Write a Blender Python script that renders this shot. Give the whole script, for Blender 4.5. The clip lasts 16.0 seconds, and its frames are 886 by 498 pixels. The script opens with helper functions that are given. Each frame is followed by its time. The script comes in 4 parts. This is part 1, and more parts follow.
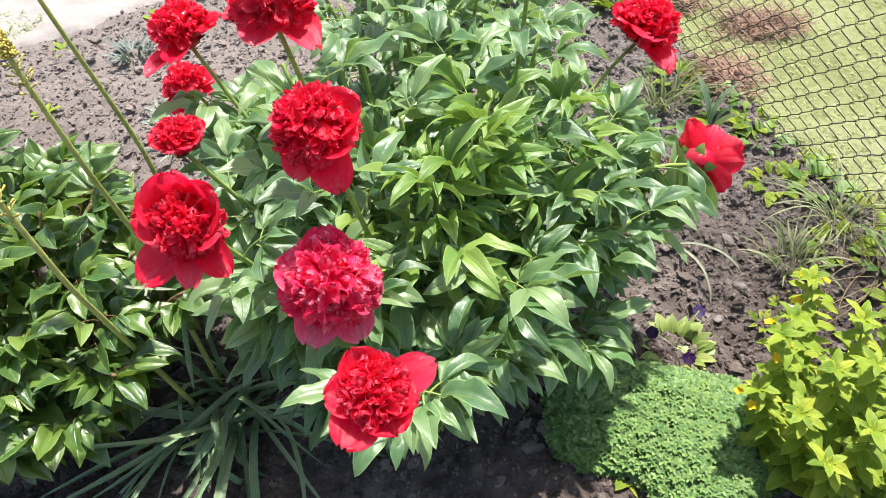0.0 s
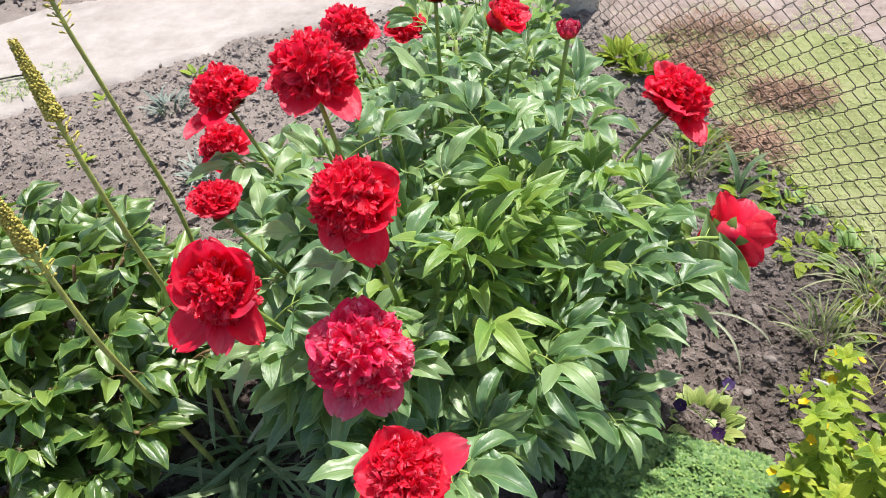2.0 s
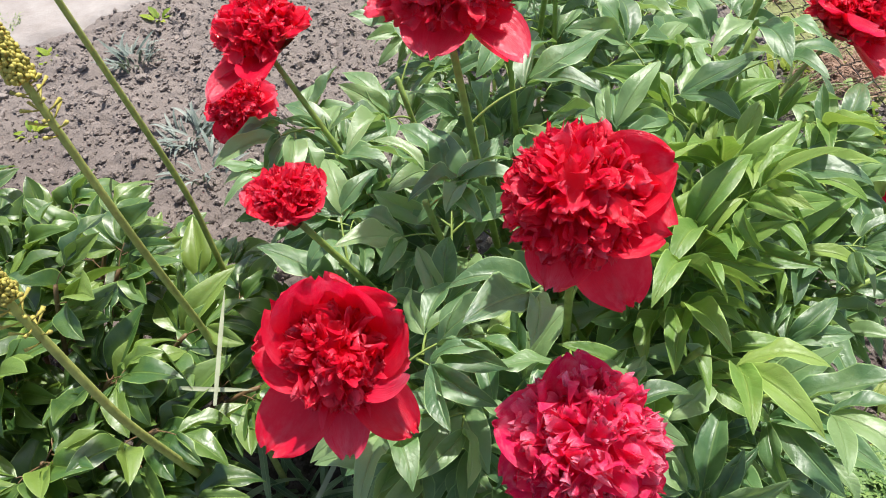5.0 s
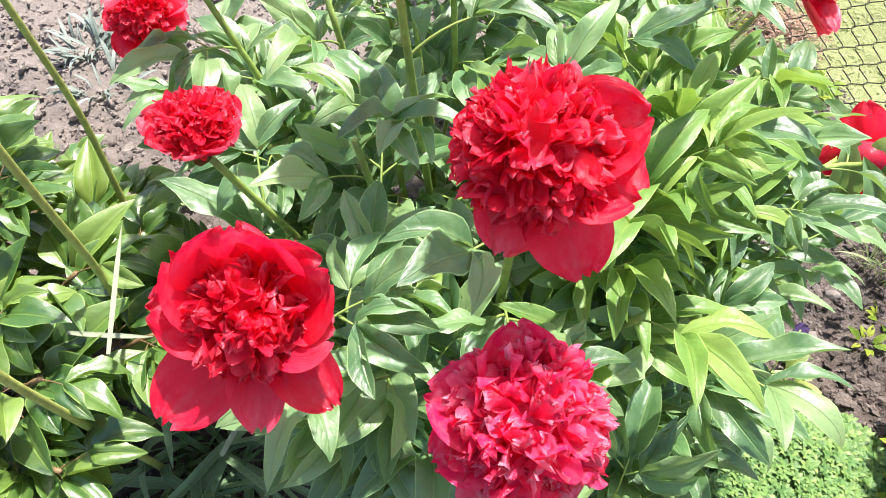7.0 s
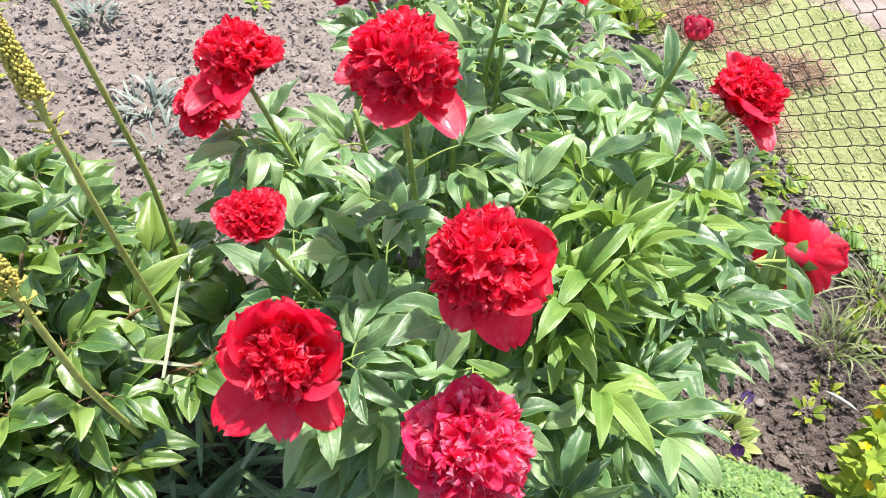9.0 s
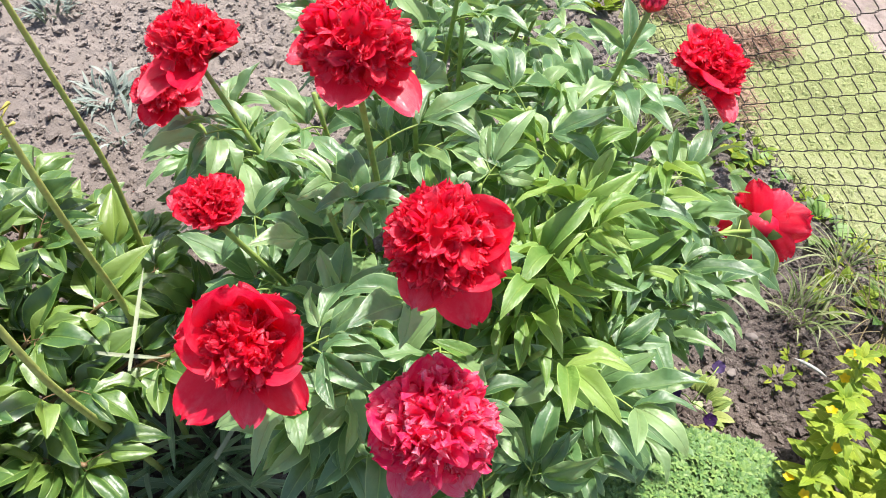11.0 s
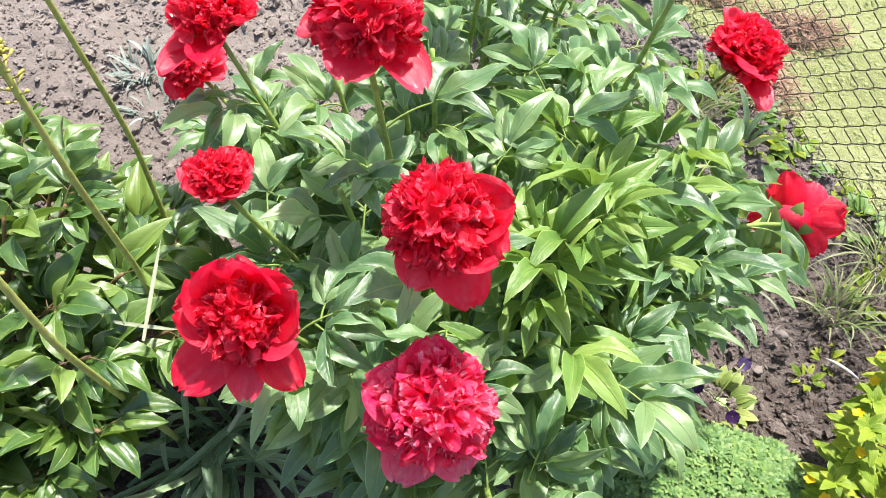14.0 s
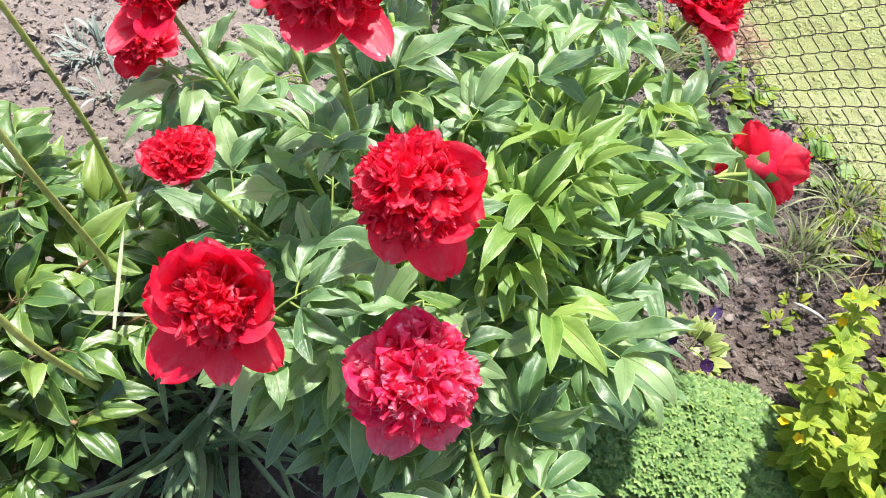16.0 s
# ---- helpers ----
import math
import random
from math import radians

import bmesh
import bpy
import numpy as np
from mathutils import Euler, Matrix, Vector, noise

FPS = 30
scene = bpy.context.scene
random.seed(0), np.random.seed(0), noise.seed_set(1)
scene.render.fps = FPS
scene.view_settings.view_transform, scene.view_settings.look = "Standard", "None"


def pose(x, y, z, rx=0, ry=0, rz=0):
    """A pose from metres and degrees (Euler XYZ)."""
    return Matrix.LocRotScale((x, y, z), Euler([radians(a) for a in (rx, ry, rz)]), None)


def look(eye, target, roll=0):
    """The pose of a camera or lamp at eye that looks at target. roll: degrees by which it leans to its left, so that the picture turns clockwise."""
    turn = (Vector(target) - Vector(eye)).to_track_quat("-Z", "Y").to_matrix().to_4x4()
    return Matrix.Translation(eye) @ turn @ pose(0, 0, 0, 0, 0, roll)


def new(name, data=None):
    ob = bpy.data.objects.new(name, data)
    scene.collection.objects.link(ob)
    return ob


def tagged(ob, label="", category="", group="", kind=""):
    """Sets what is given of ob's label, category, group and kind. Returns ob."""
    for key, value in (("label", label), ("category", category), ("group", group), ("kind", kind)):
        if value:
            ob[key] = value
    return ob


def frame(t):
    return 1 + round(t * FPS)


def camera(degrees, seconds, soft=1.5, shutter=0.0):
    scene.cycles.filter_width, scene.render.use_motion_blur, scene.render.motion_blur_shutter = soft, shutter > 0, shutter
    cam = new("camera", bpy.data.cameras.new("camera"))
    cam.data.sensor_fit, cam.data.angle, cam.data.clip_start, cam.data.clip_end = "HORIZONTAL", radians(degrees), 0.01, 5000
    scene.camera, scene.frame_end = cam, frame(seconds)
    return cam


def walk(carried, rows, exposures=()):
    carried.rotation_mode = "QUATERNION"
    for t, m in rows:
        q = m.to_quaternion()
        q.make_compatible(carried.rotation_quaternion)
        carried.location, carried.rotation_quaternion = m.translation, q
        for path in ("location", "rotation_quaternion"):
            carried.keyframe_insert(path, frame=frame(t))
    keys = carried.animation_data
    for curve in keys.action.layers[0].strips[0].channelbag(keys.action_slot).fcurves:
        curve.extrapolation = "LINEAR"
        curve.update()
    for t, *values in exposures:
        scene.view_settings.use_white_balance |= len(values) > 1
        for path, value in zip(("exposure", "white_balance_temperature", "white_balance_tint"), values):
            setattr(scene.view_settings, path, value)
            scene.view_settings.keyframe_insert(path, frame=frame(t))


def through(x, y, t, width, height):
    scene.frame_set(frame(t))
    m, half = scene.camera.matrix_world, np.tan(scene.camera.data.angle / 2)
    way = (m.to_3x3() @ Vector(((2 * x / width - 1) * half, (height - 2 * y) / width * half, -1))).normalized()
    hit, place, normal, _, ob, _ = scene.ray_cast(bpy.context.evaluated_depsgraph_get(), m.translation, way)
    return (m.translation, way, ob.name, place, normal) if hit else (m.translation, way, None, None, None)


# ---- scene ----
cam = camera(63.46, 16.0, soft=1.0)
PATH = [
    (0.0, 0.3246, 0.1420, 1.1777, 42.050, 5.364, 6.896),
    (0.5, 0.3239, 0.1332, 1.1753, 44.418, 5.019, 10.540),
    (1.0, 0.3156, 0.1432, 1.1980, 45.460, 5.629, 6.335),
    (1.5, 0.3120, 0.1639, 1.2008, 45.665, 5.200, 7.944),
    (2.0, 0.3077, 0.1594, 1.1968, 46.173, 5.229, 9.161),
    (2.5, 0.2917, 0.1463, 1.1885, 48.256, 3.905, 10.053),
    (3.0, 0.2086, 0.1113, 1.2235, 46.748, 7.324, 1.690),
    (3.5, 0.2136, 0.1428, 1.2221, 48.418, 4.962, 3.913),
    (4.0, 0.2157, 0.1456, 1.2022, 49.331, 7.594, 11.444),
    (4.5, 0.1745, 0.1787, 1.1491, 49.059, 6.385, 15.199),
    (5.0, 0.0577, 0.3835, 1.0435, 41.362, 5.015, 4.347),
    (5.2, 0.0349, 0.4453, 1.0024, 35.562, 2.228, -0.129),
    (7.3, 0.0459, 0.4186, 1.0092, 36.370, -2.376, 4.137),
    (7.5, 0.0545, 0.4010, 1.0607, 38.147, -1.896, 6.257),
    (8.0, 0.0587, 0.3716, 1.1309, 39.348, -3.203, 5.189),
    (8.2, 0.0602, 0.3600, 1.1481, 39.245, -2.792, 6.022),
    (10.3, 0.0861, 0.3362, 1.1804, 39.533, -3.176, 4.533),
    (10.5, 0.0880, 0.3409, 1.1736, 38.982, -2.995, 3.994),
    (11.0, 0.0857, 0.3418, 1.1671, 38.267, -3.021, 3.243),
    (11.5, 0.0850, 0.3389, 1.1676, 38.060, -2.309, 2.313),
    (12.0, 0.0979, 0.3443, 1.1629, 36.976, -1.749, 0.569),
    (12.5, 0.1283, 0.3475, 1.1602, 36.612, -1.201, 0.665),
    (13.0, 0.1150, 0.3379, 1.1550, 37.058, -1.673, 1.857),
    (13.5, 0.1142, 0.3402, 1.1492, 37.684, -2.297, 2.101),
    (14.0, 0.1157, 0.3484, 1.1563, 36.970, -1.803, 6.732),
    (14.5, 0.0905, 0.3427, 1.1557, 36.611, -2.139, 8.140),
    (15.0, 0.1028, 0.3455, 1.1491, 36.174, -1.440, 6.915),
    (15.5, 0.1167, 0.3510, 1.1458, 34.414, -1.415, 2.710),
    (16.0, 0.1114, 0.3556, 1.1526, 34.292, -1.877, 2.623),
]
EXPOSURES = [(0.0, 1.12), (1.0, 1.00), (2.5, 0.84), (4.5, 0.80), (5.0, 0.78), (5.2, 0.83), (7.3, 1.50), (8.2, 1.40), (10.5, 1.16), (12.0, 1.25), (16.0, 1.27)]
walk(cam, [(t, pose(x, y, z, rx, ry, rz)) for t, x, y, z, rx, ry, rz in PATH], EXPOSURES)

# ---------------------------------------------------------------- world and sun
SUN_AZ, SUN_EL = radians(24), radians(69)   # azimuth from +y towards +x
world = bpy.data.worlds.new("sky")
scene.world = world
world.use_nodes = True
wn = world.node_tree.nodes
sky = wn.new("ShaderNodeTexSky")
sky.sky_type, sky.sun_disc, sky.sun_elevation, sky.sun_rotation = "NISHITA", False, SUN_EL, SUN_AZ
sky.dust_density, sky.ozone_density = 2.5, 0.6
wn["Background"].inputs["Strength"].default_value = 0.105
world.node_tree.links.new(sky.outputs["Color"], wn["Background"].inputs["Color"])
sun_data = bpy.data.lights.new("sun", "SUN")
sun_data.energy, sun_data.angle, sun_data.color = 4.0, radians(1.5), (1.0, 0.96, 0.905)
sun = new("sun", sun_data)
sun_dir = Vector((math.sin(SUN_AZ) * math.cos(SUN_EL), math.cos(SUN_AZ) * math.cos(SUN_EL), math.sin(SUN_EL)))
sun.matrix_world = look(sun_dir * 20, (0, 0, 0))


# ---------------------------------------------------------------- materials
class Nodes:
    """A node material with short calls."""

    def __init__(self, name):
        self.mat = bpy.data.materials.new(name)
        self.mat.use_nodes = True
        self.tree = self.mat.node_tree
        self.bsdf = self.tree.nodes["Principled BSDF"]
        self.out = self.tree.nodes["Material Output"]

    def node(self, kind, values=(), **settings):
        n = self.tree.nodes.new("ShaderNode" + kind)
        for k, v in settings.items():
            setattr(n, k, v)
        for k, v in dict(values).items():
            self.put(v, n.inputs[k])
        return n

    def put(self, value, socket):
        if isinstance(value, bpy.types.NodeSocket):
            self.tree.links.new(value, socket)
        elif isinstance(value, (tuple, list)) and len(value) == 3 and socket.type == "RGBA":
            socket.default_value = (*value, 1.0)
        else:
            socket.default_value = value

    def math(self, op, a, b=0.0, clamp=False):
        return self.node("Math", {0: a, 1: b}, operation=op, use_clamp=clamp).outputs[0]

    def mix(self, f, a, b):
        n = self.node("Mix", data_type="RGBA")
        self.put(f, n.inputs[0]), self.put(a, n.inputs[6]), self.put(b, n.inputs[7])
        return n.outputs[2]

    def noise(self, scale, detail=4.0, rough=0.55, where=None, out="Fac"):
        v = {"Scale": scale, "Detail": detail, "Roughness": rough}
        if where is not None:
            v["Vector"] = where
        return self.node("TexNoise", v).outputs[out]

    def ramp(self, fac, *stops):
        n = self.node("ValToRGB", {0: fac})
        e = n.color_ramp.elements
        while len(e) < len(stops):
            e.new(0.5)
        for el, (p, c) in zip(e, stops):
            el.position, el.color = p, (*c, 1.0) if len(c) == 3 else c
        return n.outputs[0]

    def place(self):
        return self.node("TexCoord").outputs["Object"]

    def world_place(self):
        return self.node("NewGeometry").outputs["Position"]

    def bump(self, height, strength, distance=0.01):
        return self.node("Bump", {"Height": height, "Strength": strength, "Distance": distance}).outputs[0]

    def set(self, **v):
        names = {"color": "Base Color", "rough": "Roughness", "metal": "Metallic", "normal": "Normal", "spec": "Specular IOR Level", "sheen": "Sheen Weight", "coat": "Coat Weight"}
        for k, val in v.items():
            self.put(val, self.bsdf.inputs[names[k]])
        return self

    def thin(self, amount, color):
        """Light that shines through a leaf or petal."""
        tr = self.node("BsdfTranslucent", {"Color": color})
        mx = self.node("MixShader", {0: amount, 1: self.bsdf.outputs[0], 2: tr.outputs[0]})
        self.tree.links.new(mx.outputs[0], self.out.inputs["Surface"])
        return self


def leaf_material(name, dark, mid, light, veins=9.0, gloss=0.36, shine=0.5, through=0.3):
    m = Nodes(name)
    uv = m.node("TexCoord").outputs["UV"]
    s = m.node("SeparateXYZ", {0: uv})
    across = m.math("ABSOLUTE", m.math("SUBTRACT", s.outputs[1], 0.5))
    phase = m.math("SUBTRACT", m.math("MULTIPLY", s.outputs[0], veins), m.math("MULTIPLY", across, veins * 0.42))
    vein = m.math("POWER", m.math("ABSOLUTE", m.math("SINE", m.math("MULTIPLY", phase, 3.1416))), 0.5)
    rib = m.math("SUBTRACT", 1.0, m.math("DIVIDE", across, 0.045), clamp=True)
    rnd = m.math("FRACT", m.math("ADD", m.node("ObjectInfo").outputs["Random"], m.node("NewGeometry").outputs["Random Per Island"]))
    base = m.ramp(rnd, (0.0, dark), (0.55, mid), (1.0, light))
    blot = m.noise(38.0, 3.0, where=m.world_place())
    base = m.mix(m.math("MULTIPLY", m.math("SUBTRACT", blot, 0.42, clamp=True), 1.4), base, light)
    base = m.mix(m.math("MULTIPLY", m.math("SUBTRACT", 1.0, vein), 0.10), base, light)
    base = m.mix(m.math("MULTIPLY", rib, 0.55), base, tuple(min(1, c * 1.5 + 0.02) for c in light))
    # pale leaf margin, its colour strengthened to paint highlights along it
    edge = m.math("MULTIPLY", m.math("GREATER_THAN", across, 0.468), 0.6)
    base = m.mix(edge, base, tuple(min(1, c * 1.6 + 0.03) for c in light))
    height = m.math("ADD", m.math("MULTIPLY", vein, 0.10), m.math("SUBTRACT", m.math("MULTIPLY", m.noise(130.0, 4.0, 0.65, where=m.world_place()), 0.55), m.math("MULTIPLY", rib, 0.8)))
    m.set(color=base, rough=m.math("ADD", gloss - 0.08, m.math("MULTIPLY", blot, 0.30)), spec=shine, coat=shine * 0.28, normal=m.bump(height, 0.65, 0.0026))
    m.bsdf.inputs["Coat Roughness"].default_value = 0.42
    m.thin(through, m.mix(0.35, base, (0.35, 0.5, 0.03)))
    return m.mat


def petal_material(name, deep, mid, pale, glint_share=0.55):
    m = Nodes(name)
    uv = m.node("TexCoord").outputs["UV"]
    s = m.node("SeparateXYZ", {0: uv})
    streak = m.noise(9.0, 3.0, where=m.node("VectorMath", {0: uv, 1: (0.6, 9.0, 1.0)}, operation="MULTIPLY").outputs[0])
    rnd = m.math("FRACT", m.math("ADD", m.node("ObjectInfo").outputs["Random"], m.node("NewGeometry").outputs["Random Per Island"]))
    base = m.ramp(m.math("ADD", m.math("MULTIPLY", rnd, 0.6), m.math("MULTIPLY", streak, 0.4)), (0.15, deep), (0.85, mid))
    # highlights painted into the colour: pale petal tips and soft pale patches
    tip = m.math("MULTIPLY", m.math("POWER", s.outputs[0], 3.0), m.math("MULTIPLY", m.math("GREATER_THAN", rnd, 1.0 - glint_share), m.math("SUBTRACT", streak, 0.30, clamp=True)))
    glint_wash = m.math("MULTIPLY", m.math("SUBTRACT", m.noise(3.2, 4.0, 0.7, where=uv), 0.45, clamp=True), 2.4, clamp=True)
    base = m.mix(m.math("MULTIPLY", glint_wash, m.math("POWER", s.outputs[0], 1.5)), base, pale)
    base = m.mix(m.math("MULTIPLY", tip, 2.6, clamp=True), base, pale)
    m.set(color=base, rough=0.30, spec=0.5, coat=0.15, normal=m.bump(streak, 0.5, 0.0016))
    m.thin(0.50, m.mix(0.35, base, (1.0, 0.012, 0.09)))
    return m.mat


LEAF = leaf_material("peony_leaf", (0.048, 0.128, 0.050), (0.116, 0.252, 0.090), (0.285, 0.415, 0.165), gloss=0.38, shine=1.0, through=0.40)
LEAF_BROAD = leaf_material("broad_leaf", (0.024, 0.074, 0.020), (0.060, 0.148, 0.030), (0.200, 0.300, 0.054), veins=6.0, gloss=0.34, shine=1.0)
LEAF_YOUNG = leaf_material("young_leaf", (0.090, 0.200, 0.042), (0.165, 0.300, 0.058), (0.290, 0.410, 0.095), through=0.36)
LEAF_STRAP = leaf_material("strap_leaf", (0.060, 0.130, 0.062), (0.130, 0.230, 0.112), (0.320, 0.420, 0.230), veins=0.0, gloss=0.45, through=0.18)
LEAF_GOLD = leaf_material("golden_leaf", (0.105, 0.200, 0.020), (0.205, 0.310, 0.024), (0.370, 0.420, 0.042), veins=8.0, gloss=0.55, shine=0.28)
LEAF_PALE = leaf_material("pale_leaf", (0.125, 0.205, 0.035), (0.225, 0.310, 0.060), (0.380, 0.430, 0.120), veins=6.0, gloss=0.5)
LEAF_SEDUM = leaf_material("sedum_leaf", (0.046, 0.130, 0.038), (0.100, 0.228, 0.056), (0.250, 0.365, 0.098), veins=0.0, gloss=0.5, through=0.15)
LEAF_SILVER = leaf_material("silver_leaf", (0.110, 0.150, 0.132), (0.175, 0.215, 0.190), (0.290, 0.325, 0.290), veins=0.0, gloss=0.65, shine=0.2, through=0.1)
LEAF_GRASS = leaf_material("grass_blade", (0.090, 0.150, 0.035), (0.190, 0.270, 0.070), (0.460, 0.480, 0.260), veins=0.0, gloss=0.5)
LEAF_LONG = leaf_material("long_grass", (0.100, 0.190, 0.035), (0.200, 0.320, 0.070), (0.330, 0.430, 0.130), veins=0.0, gloss=0.5)
LEAF_DRY = leaf_material("dry_blade", (0.130, 0.095, 0.050), (0.240, 0.180, 0.095), (0.420, 0.330, 0.190), veins=0.0, gloss=0.7, shine=0.2)
LEAF_LAWN = leaf_material("lawn_leaf", (0.250, 0.305, 0.105), (0.330, 0.380, 0.150), (0.450, 0.465, 0.245), veins=0.0, gloss=0.6, shine=0.25)
LEAF_VEG = leaf_material("vegetable_leaf", (0.060, 0.150, 0.025), (0.120, 0.240, 0.040), (0.220, 0.340, 0.060), veins=7.0, gloss=0.45)
PETAL = petal_material("crimson_petal", (0.84, 0.004, 0.032), (0.96, 0.012, 0.070), (0.97, 0.260, 0.360), 0.40)
PETAL_PINK = petal_material("magenta_petal", (0.93, 0.012, 0.105), (0.98, 0.040, 0.200), (0.98, 0.600, 0.720), 0.55)
PETAL_BUD = petal_material("bud_petal", (0.42, 0.012, 0.055), (0.60, 0.035, 0.120), (0.78, 0.300, 0.380))


def plain(name, color, rough, spec=0.4, scale=60.0, vary=0.35, relief=0.3, distance=0.002, metal=0.0, through=0.0):
    m = Nodes(name)
    n = m.noise(scale, 5.0, where=m.world_place())
    big = m.noise(scale / 9, 3.0, where=m.world_place())
    f = m.math("ADD", m.math("MULTIPLY", n, 0.6), m.math("MULTIPLY", big, 0.4))
    lo, hi = tuple(c * (1 - vary) for c in color), tuple(min(1, c * (1 + vary)) for c in color)
    col = m.ramp(f, (0.32, lo), (0.68, hi))
    m.set(color=col, rough=rough, spec=spec, metal=metal, normal=m.bump(n, relief, distance))
    if through:
        m.thin(through, col)
    return m.mat


STEM = plain("green_stem", (0.240, 0.330, 0.080), 0.5, 0.35, 90.0)
STEM_RED = plain("reddish_stem", (0.190, 0.120, 0.060), 0.5, 0.35, 70.0, 0.5)
STALK = plain("flower_stalk", (0.390, 0.430, 0.120), 0.55, 0.3, 120.0, 0.3)
SEED_GOLD = plain("golden_buds", (0.430, 0.375, 0.085), 0.6, 0.3, 200.0, 0.35)
CALYX = plain("calyx", (0.190, 0.240, 0.060), 0.5, 0.35, 90.0, 0.3)
YELLOW = plain("yellow_petal", (0.800, 0.540, 0.012), 0.5, 0.3, 80.0, 0.2, through=0.25)
PURPLE = plain("purple_petal", (0.045, 0.012, 0.075), 0.5, 0.3, 90.0, 0.5, through=0.15)
LILAC = plain("lilac_petal", (0.090, 0.055, 0.150), 0.5, 0.3, 90.0, 0.3, through=0.2)
TWIG = plain("brown_twig", (0.300, 0.195, 0.140), 0.8, 0.2, 80.0, 0.5)
BLEACHED = plain("bleached_wood", (0.560, 0.540, 0.500), 0.75, 0.25, 90.0, 0.25)
STRAW = plain("bleached_straw", (0.300, 0.325, 0.215), 0.7, 0.3, 60.0, 0.2)
WIRE = plain("rusty_wire", (0.085, 0.070, 0.062), 0.6, 0.4, 150.0, 0.6, 0.6, 0.001, metal=0.35)
IRON = plain("black_iron", (0.045, 0.042, 0.042), 0.55, 0.4, 60.0, 0.5, 0.4, 0.001, metal=0.5)
RUBBER = plain("black_rubber", (0.02, 0.02, 0.02), 0.6, 0.4, 60.0, 0.3)
STONE = plain("field_stone", (0.235, 0.200, 0.180), 0.85, 0.3, 45.0, 0.4, 0.6, 0.004)


def soil_material(name="garden_soil", tone=1.0, vary=0.0):
    m = Nodes(name)
    w = m.world_place()
    big, mid, fine = m.noise(2.2, 4.0, where=w), m.noise(22.0, 6.0, 0.65, where=w), m.noise(160.0, 5.0, 0.7, where=w)
    f = m.math("ADD", m.math("MULTIPLY", big, 0.4), m.math("MULTIPLY", mid, 0.6))
    if vary:
        f = m.math("ADD", f, m.math("MULTIPLY", m.math("SUBTRACT", m.node("NewGeometry").outputs["Random Per Island"], 0.5), vary))
    col = m.ramp(f, *((p, tuple(c * tone for c in q)) for p, q in ((0.34, (0.054, 0.040, 0.035)), (0.50, (0.112, 0.088, 0.077)), (0.68, (0.210, 0.173, 0.153)))))
    col = m.mix(m.math("MULTIPLY", m.math("SUBTRACT", fine, 0.52, clamp=True), 2.2), col, (0.30, 0.25, 0.22))
    # the earth grows paler with y, broken up by the broad noise
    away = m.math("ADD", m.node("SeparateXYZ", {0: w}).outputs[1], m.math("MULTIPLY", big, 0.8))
    far_pale = m.node("MapRange", {"Value": away, "From Min": 1.35, "From Max": 2.25, "To Min": 0.0, "To Max": 0.65}).outputs[0]
    col = m.mix(far_pale, col, (0.290 * tone, 0.252 * tone, 0.228 * tone))
    h = m.math("ADD", m.math("MULTIPLY", mid, 0.7), m.math("MULTIPLY", fine, 0.35))
    m.set(color=col, rough=0.95, spec=0.15, normal=m.bump(h, 1.0, 0.016))
    return m.mat


def sand_material():
    m = Nodes("sandy_path")
    w = m.world_place()
    big, mid, fine = m.noise(1.6, 4.0, where=w), m.noise(11.0, 6.0, 0.65, where=w), m.noise(190.0, 4.0, 0.7, where=w)
    f = m.math("ADD", m.math("MULTIPLY", big, 0.5), m.math("MULTIPLY", mid, 0.5))
    col = m.ramp(f, (0.32, (0.19, 0.162, 0.144)), (0.42, (0.300, 0.267, 0.246)), (0.54, (0.358, 0.325, 0.302)), (0.66, (0.420, 0.384, 0.360)))
    col = m.mix(m.math("MULTIPLY", m.math("SUBTRACT", fine, 0.56, clamp=True), 2.0), col, (0.27, 0.21, 0.17))
    trod = m.noise(5.5, 6.0, 0.72, where=m.node("VectorMath", {0: w, 1: (0.6, 1.5, 1.0)}, operation="MULTIPLY").outputs[0])
    col = m.mix(m.math("MULTIPLY", m.math("SUBTRACT", trod, 0.56, clamp=True), 2.6, clamp=True), col, (0.21, 0.172, 0.150))
    m.set(color=col, rough=0.92, spec=0.15, normal=m.bump(m.math("ADD", mid, m.math("MULTIPLY", fine, 0.4)), 0.7, 0.010))
    return m.mat


def turf_material():
    m = Nodes("lawn_turf")
    w = m.world_place()
    big, mid, fine = m.noise(3.0, 4.0, where=w), m.noise(30.0, 6.0, 0.7, where=w), m.noise(220.0, 4.0, 0.7, where=w)
    f = m.math("ADD", m.math("MULTIPLY", big, 0.4), m.math("ADD", m.math("MULTIPLY", mid, 0.4), m.math("MULTIPLY", fine, 0.2)))
    col = m.ramp(f, (0.34, (0.200, 0.215, 0.090)), (0.50, (0.330, 0.360, 0.155)), (0.64, (0.440, 0.450, 0.260)))
    m.set(color=col, rough=0.9, spec=0.15, normal=m.bump(m.math("ADD", mid, fine), 0.9, 0.012))
    return m.mat


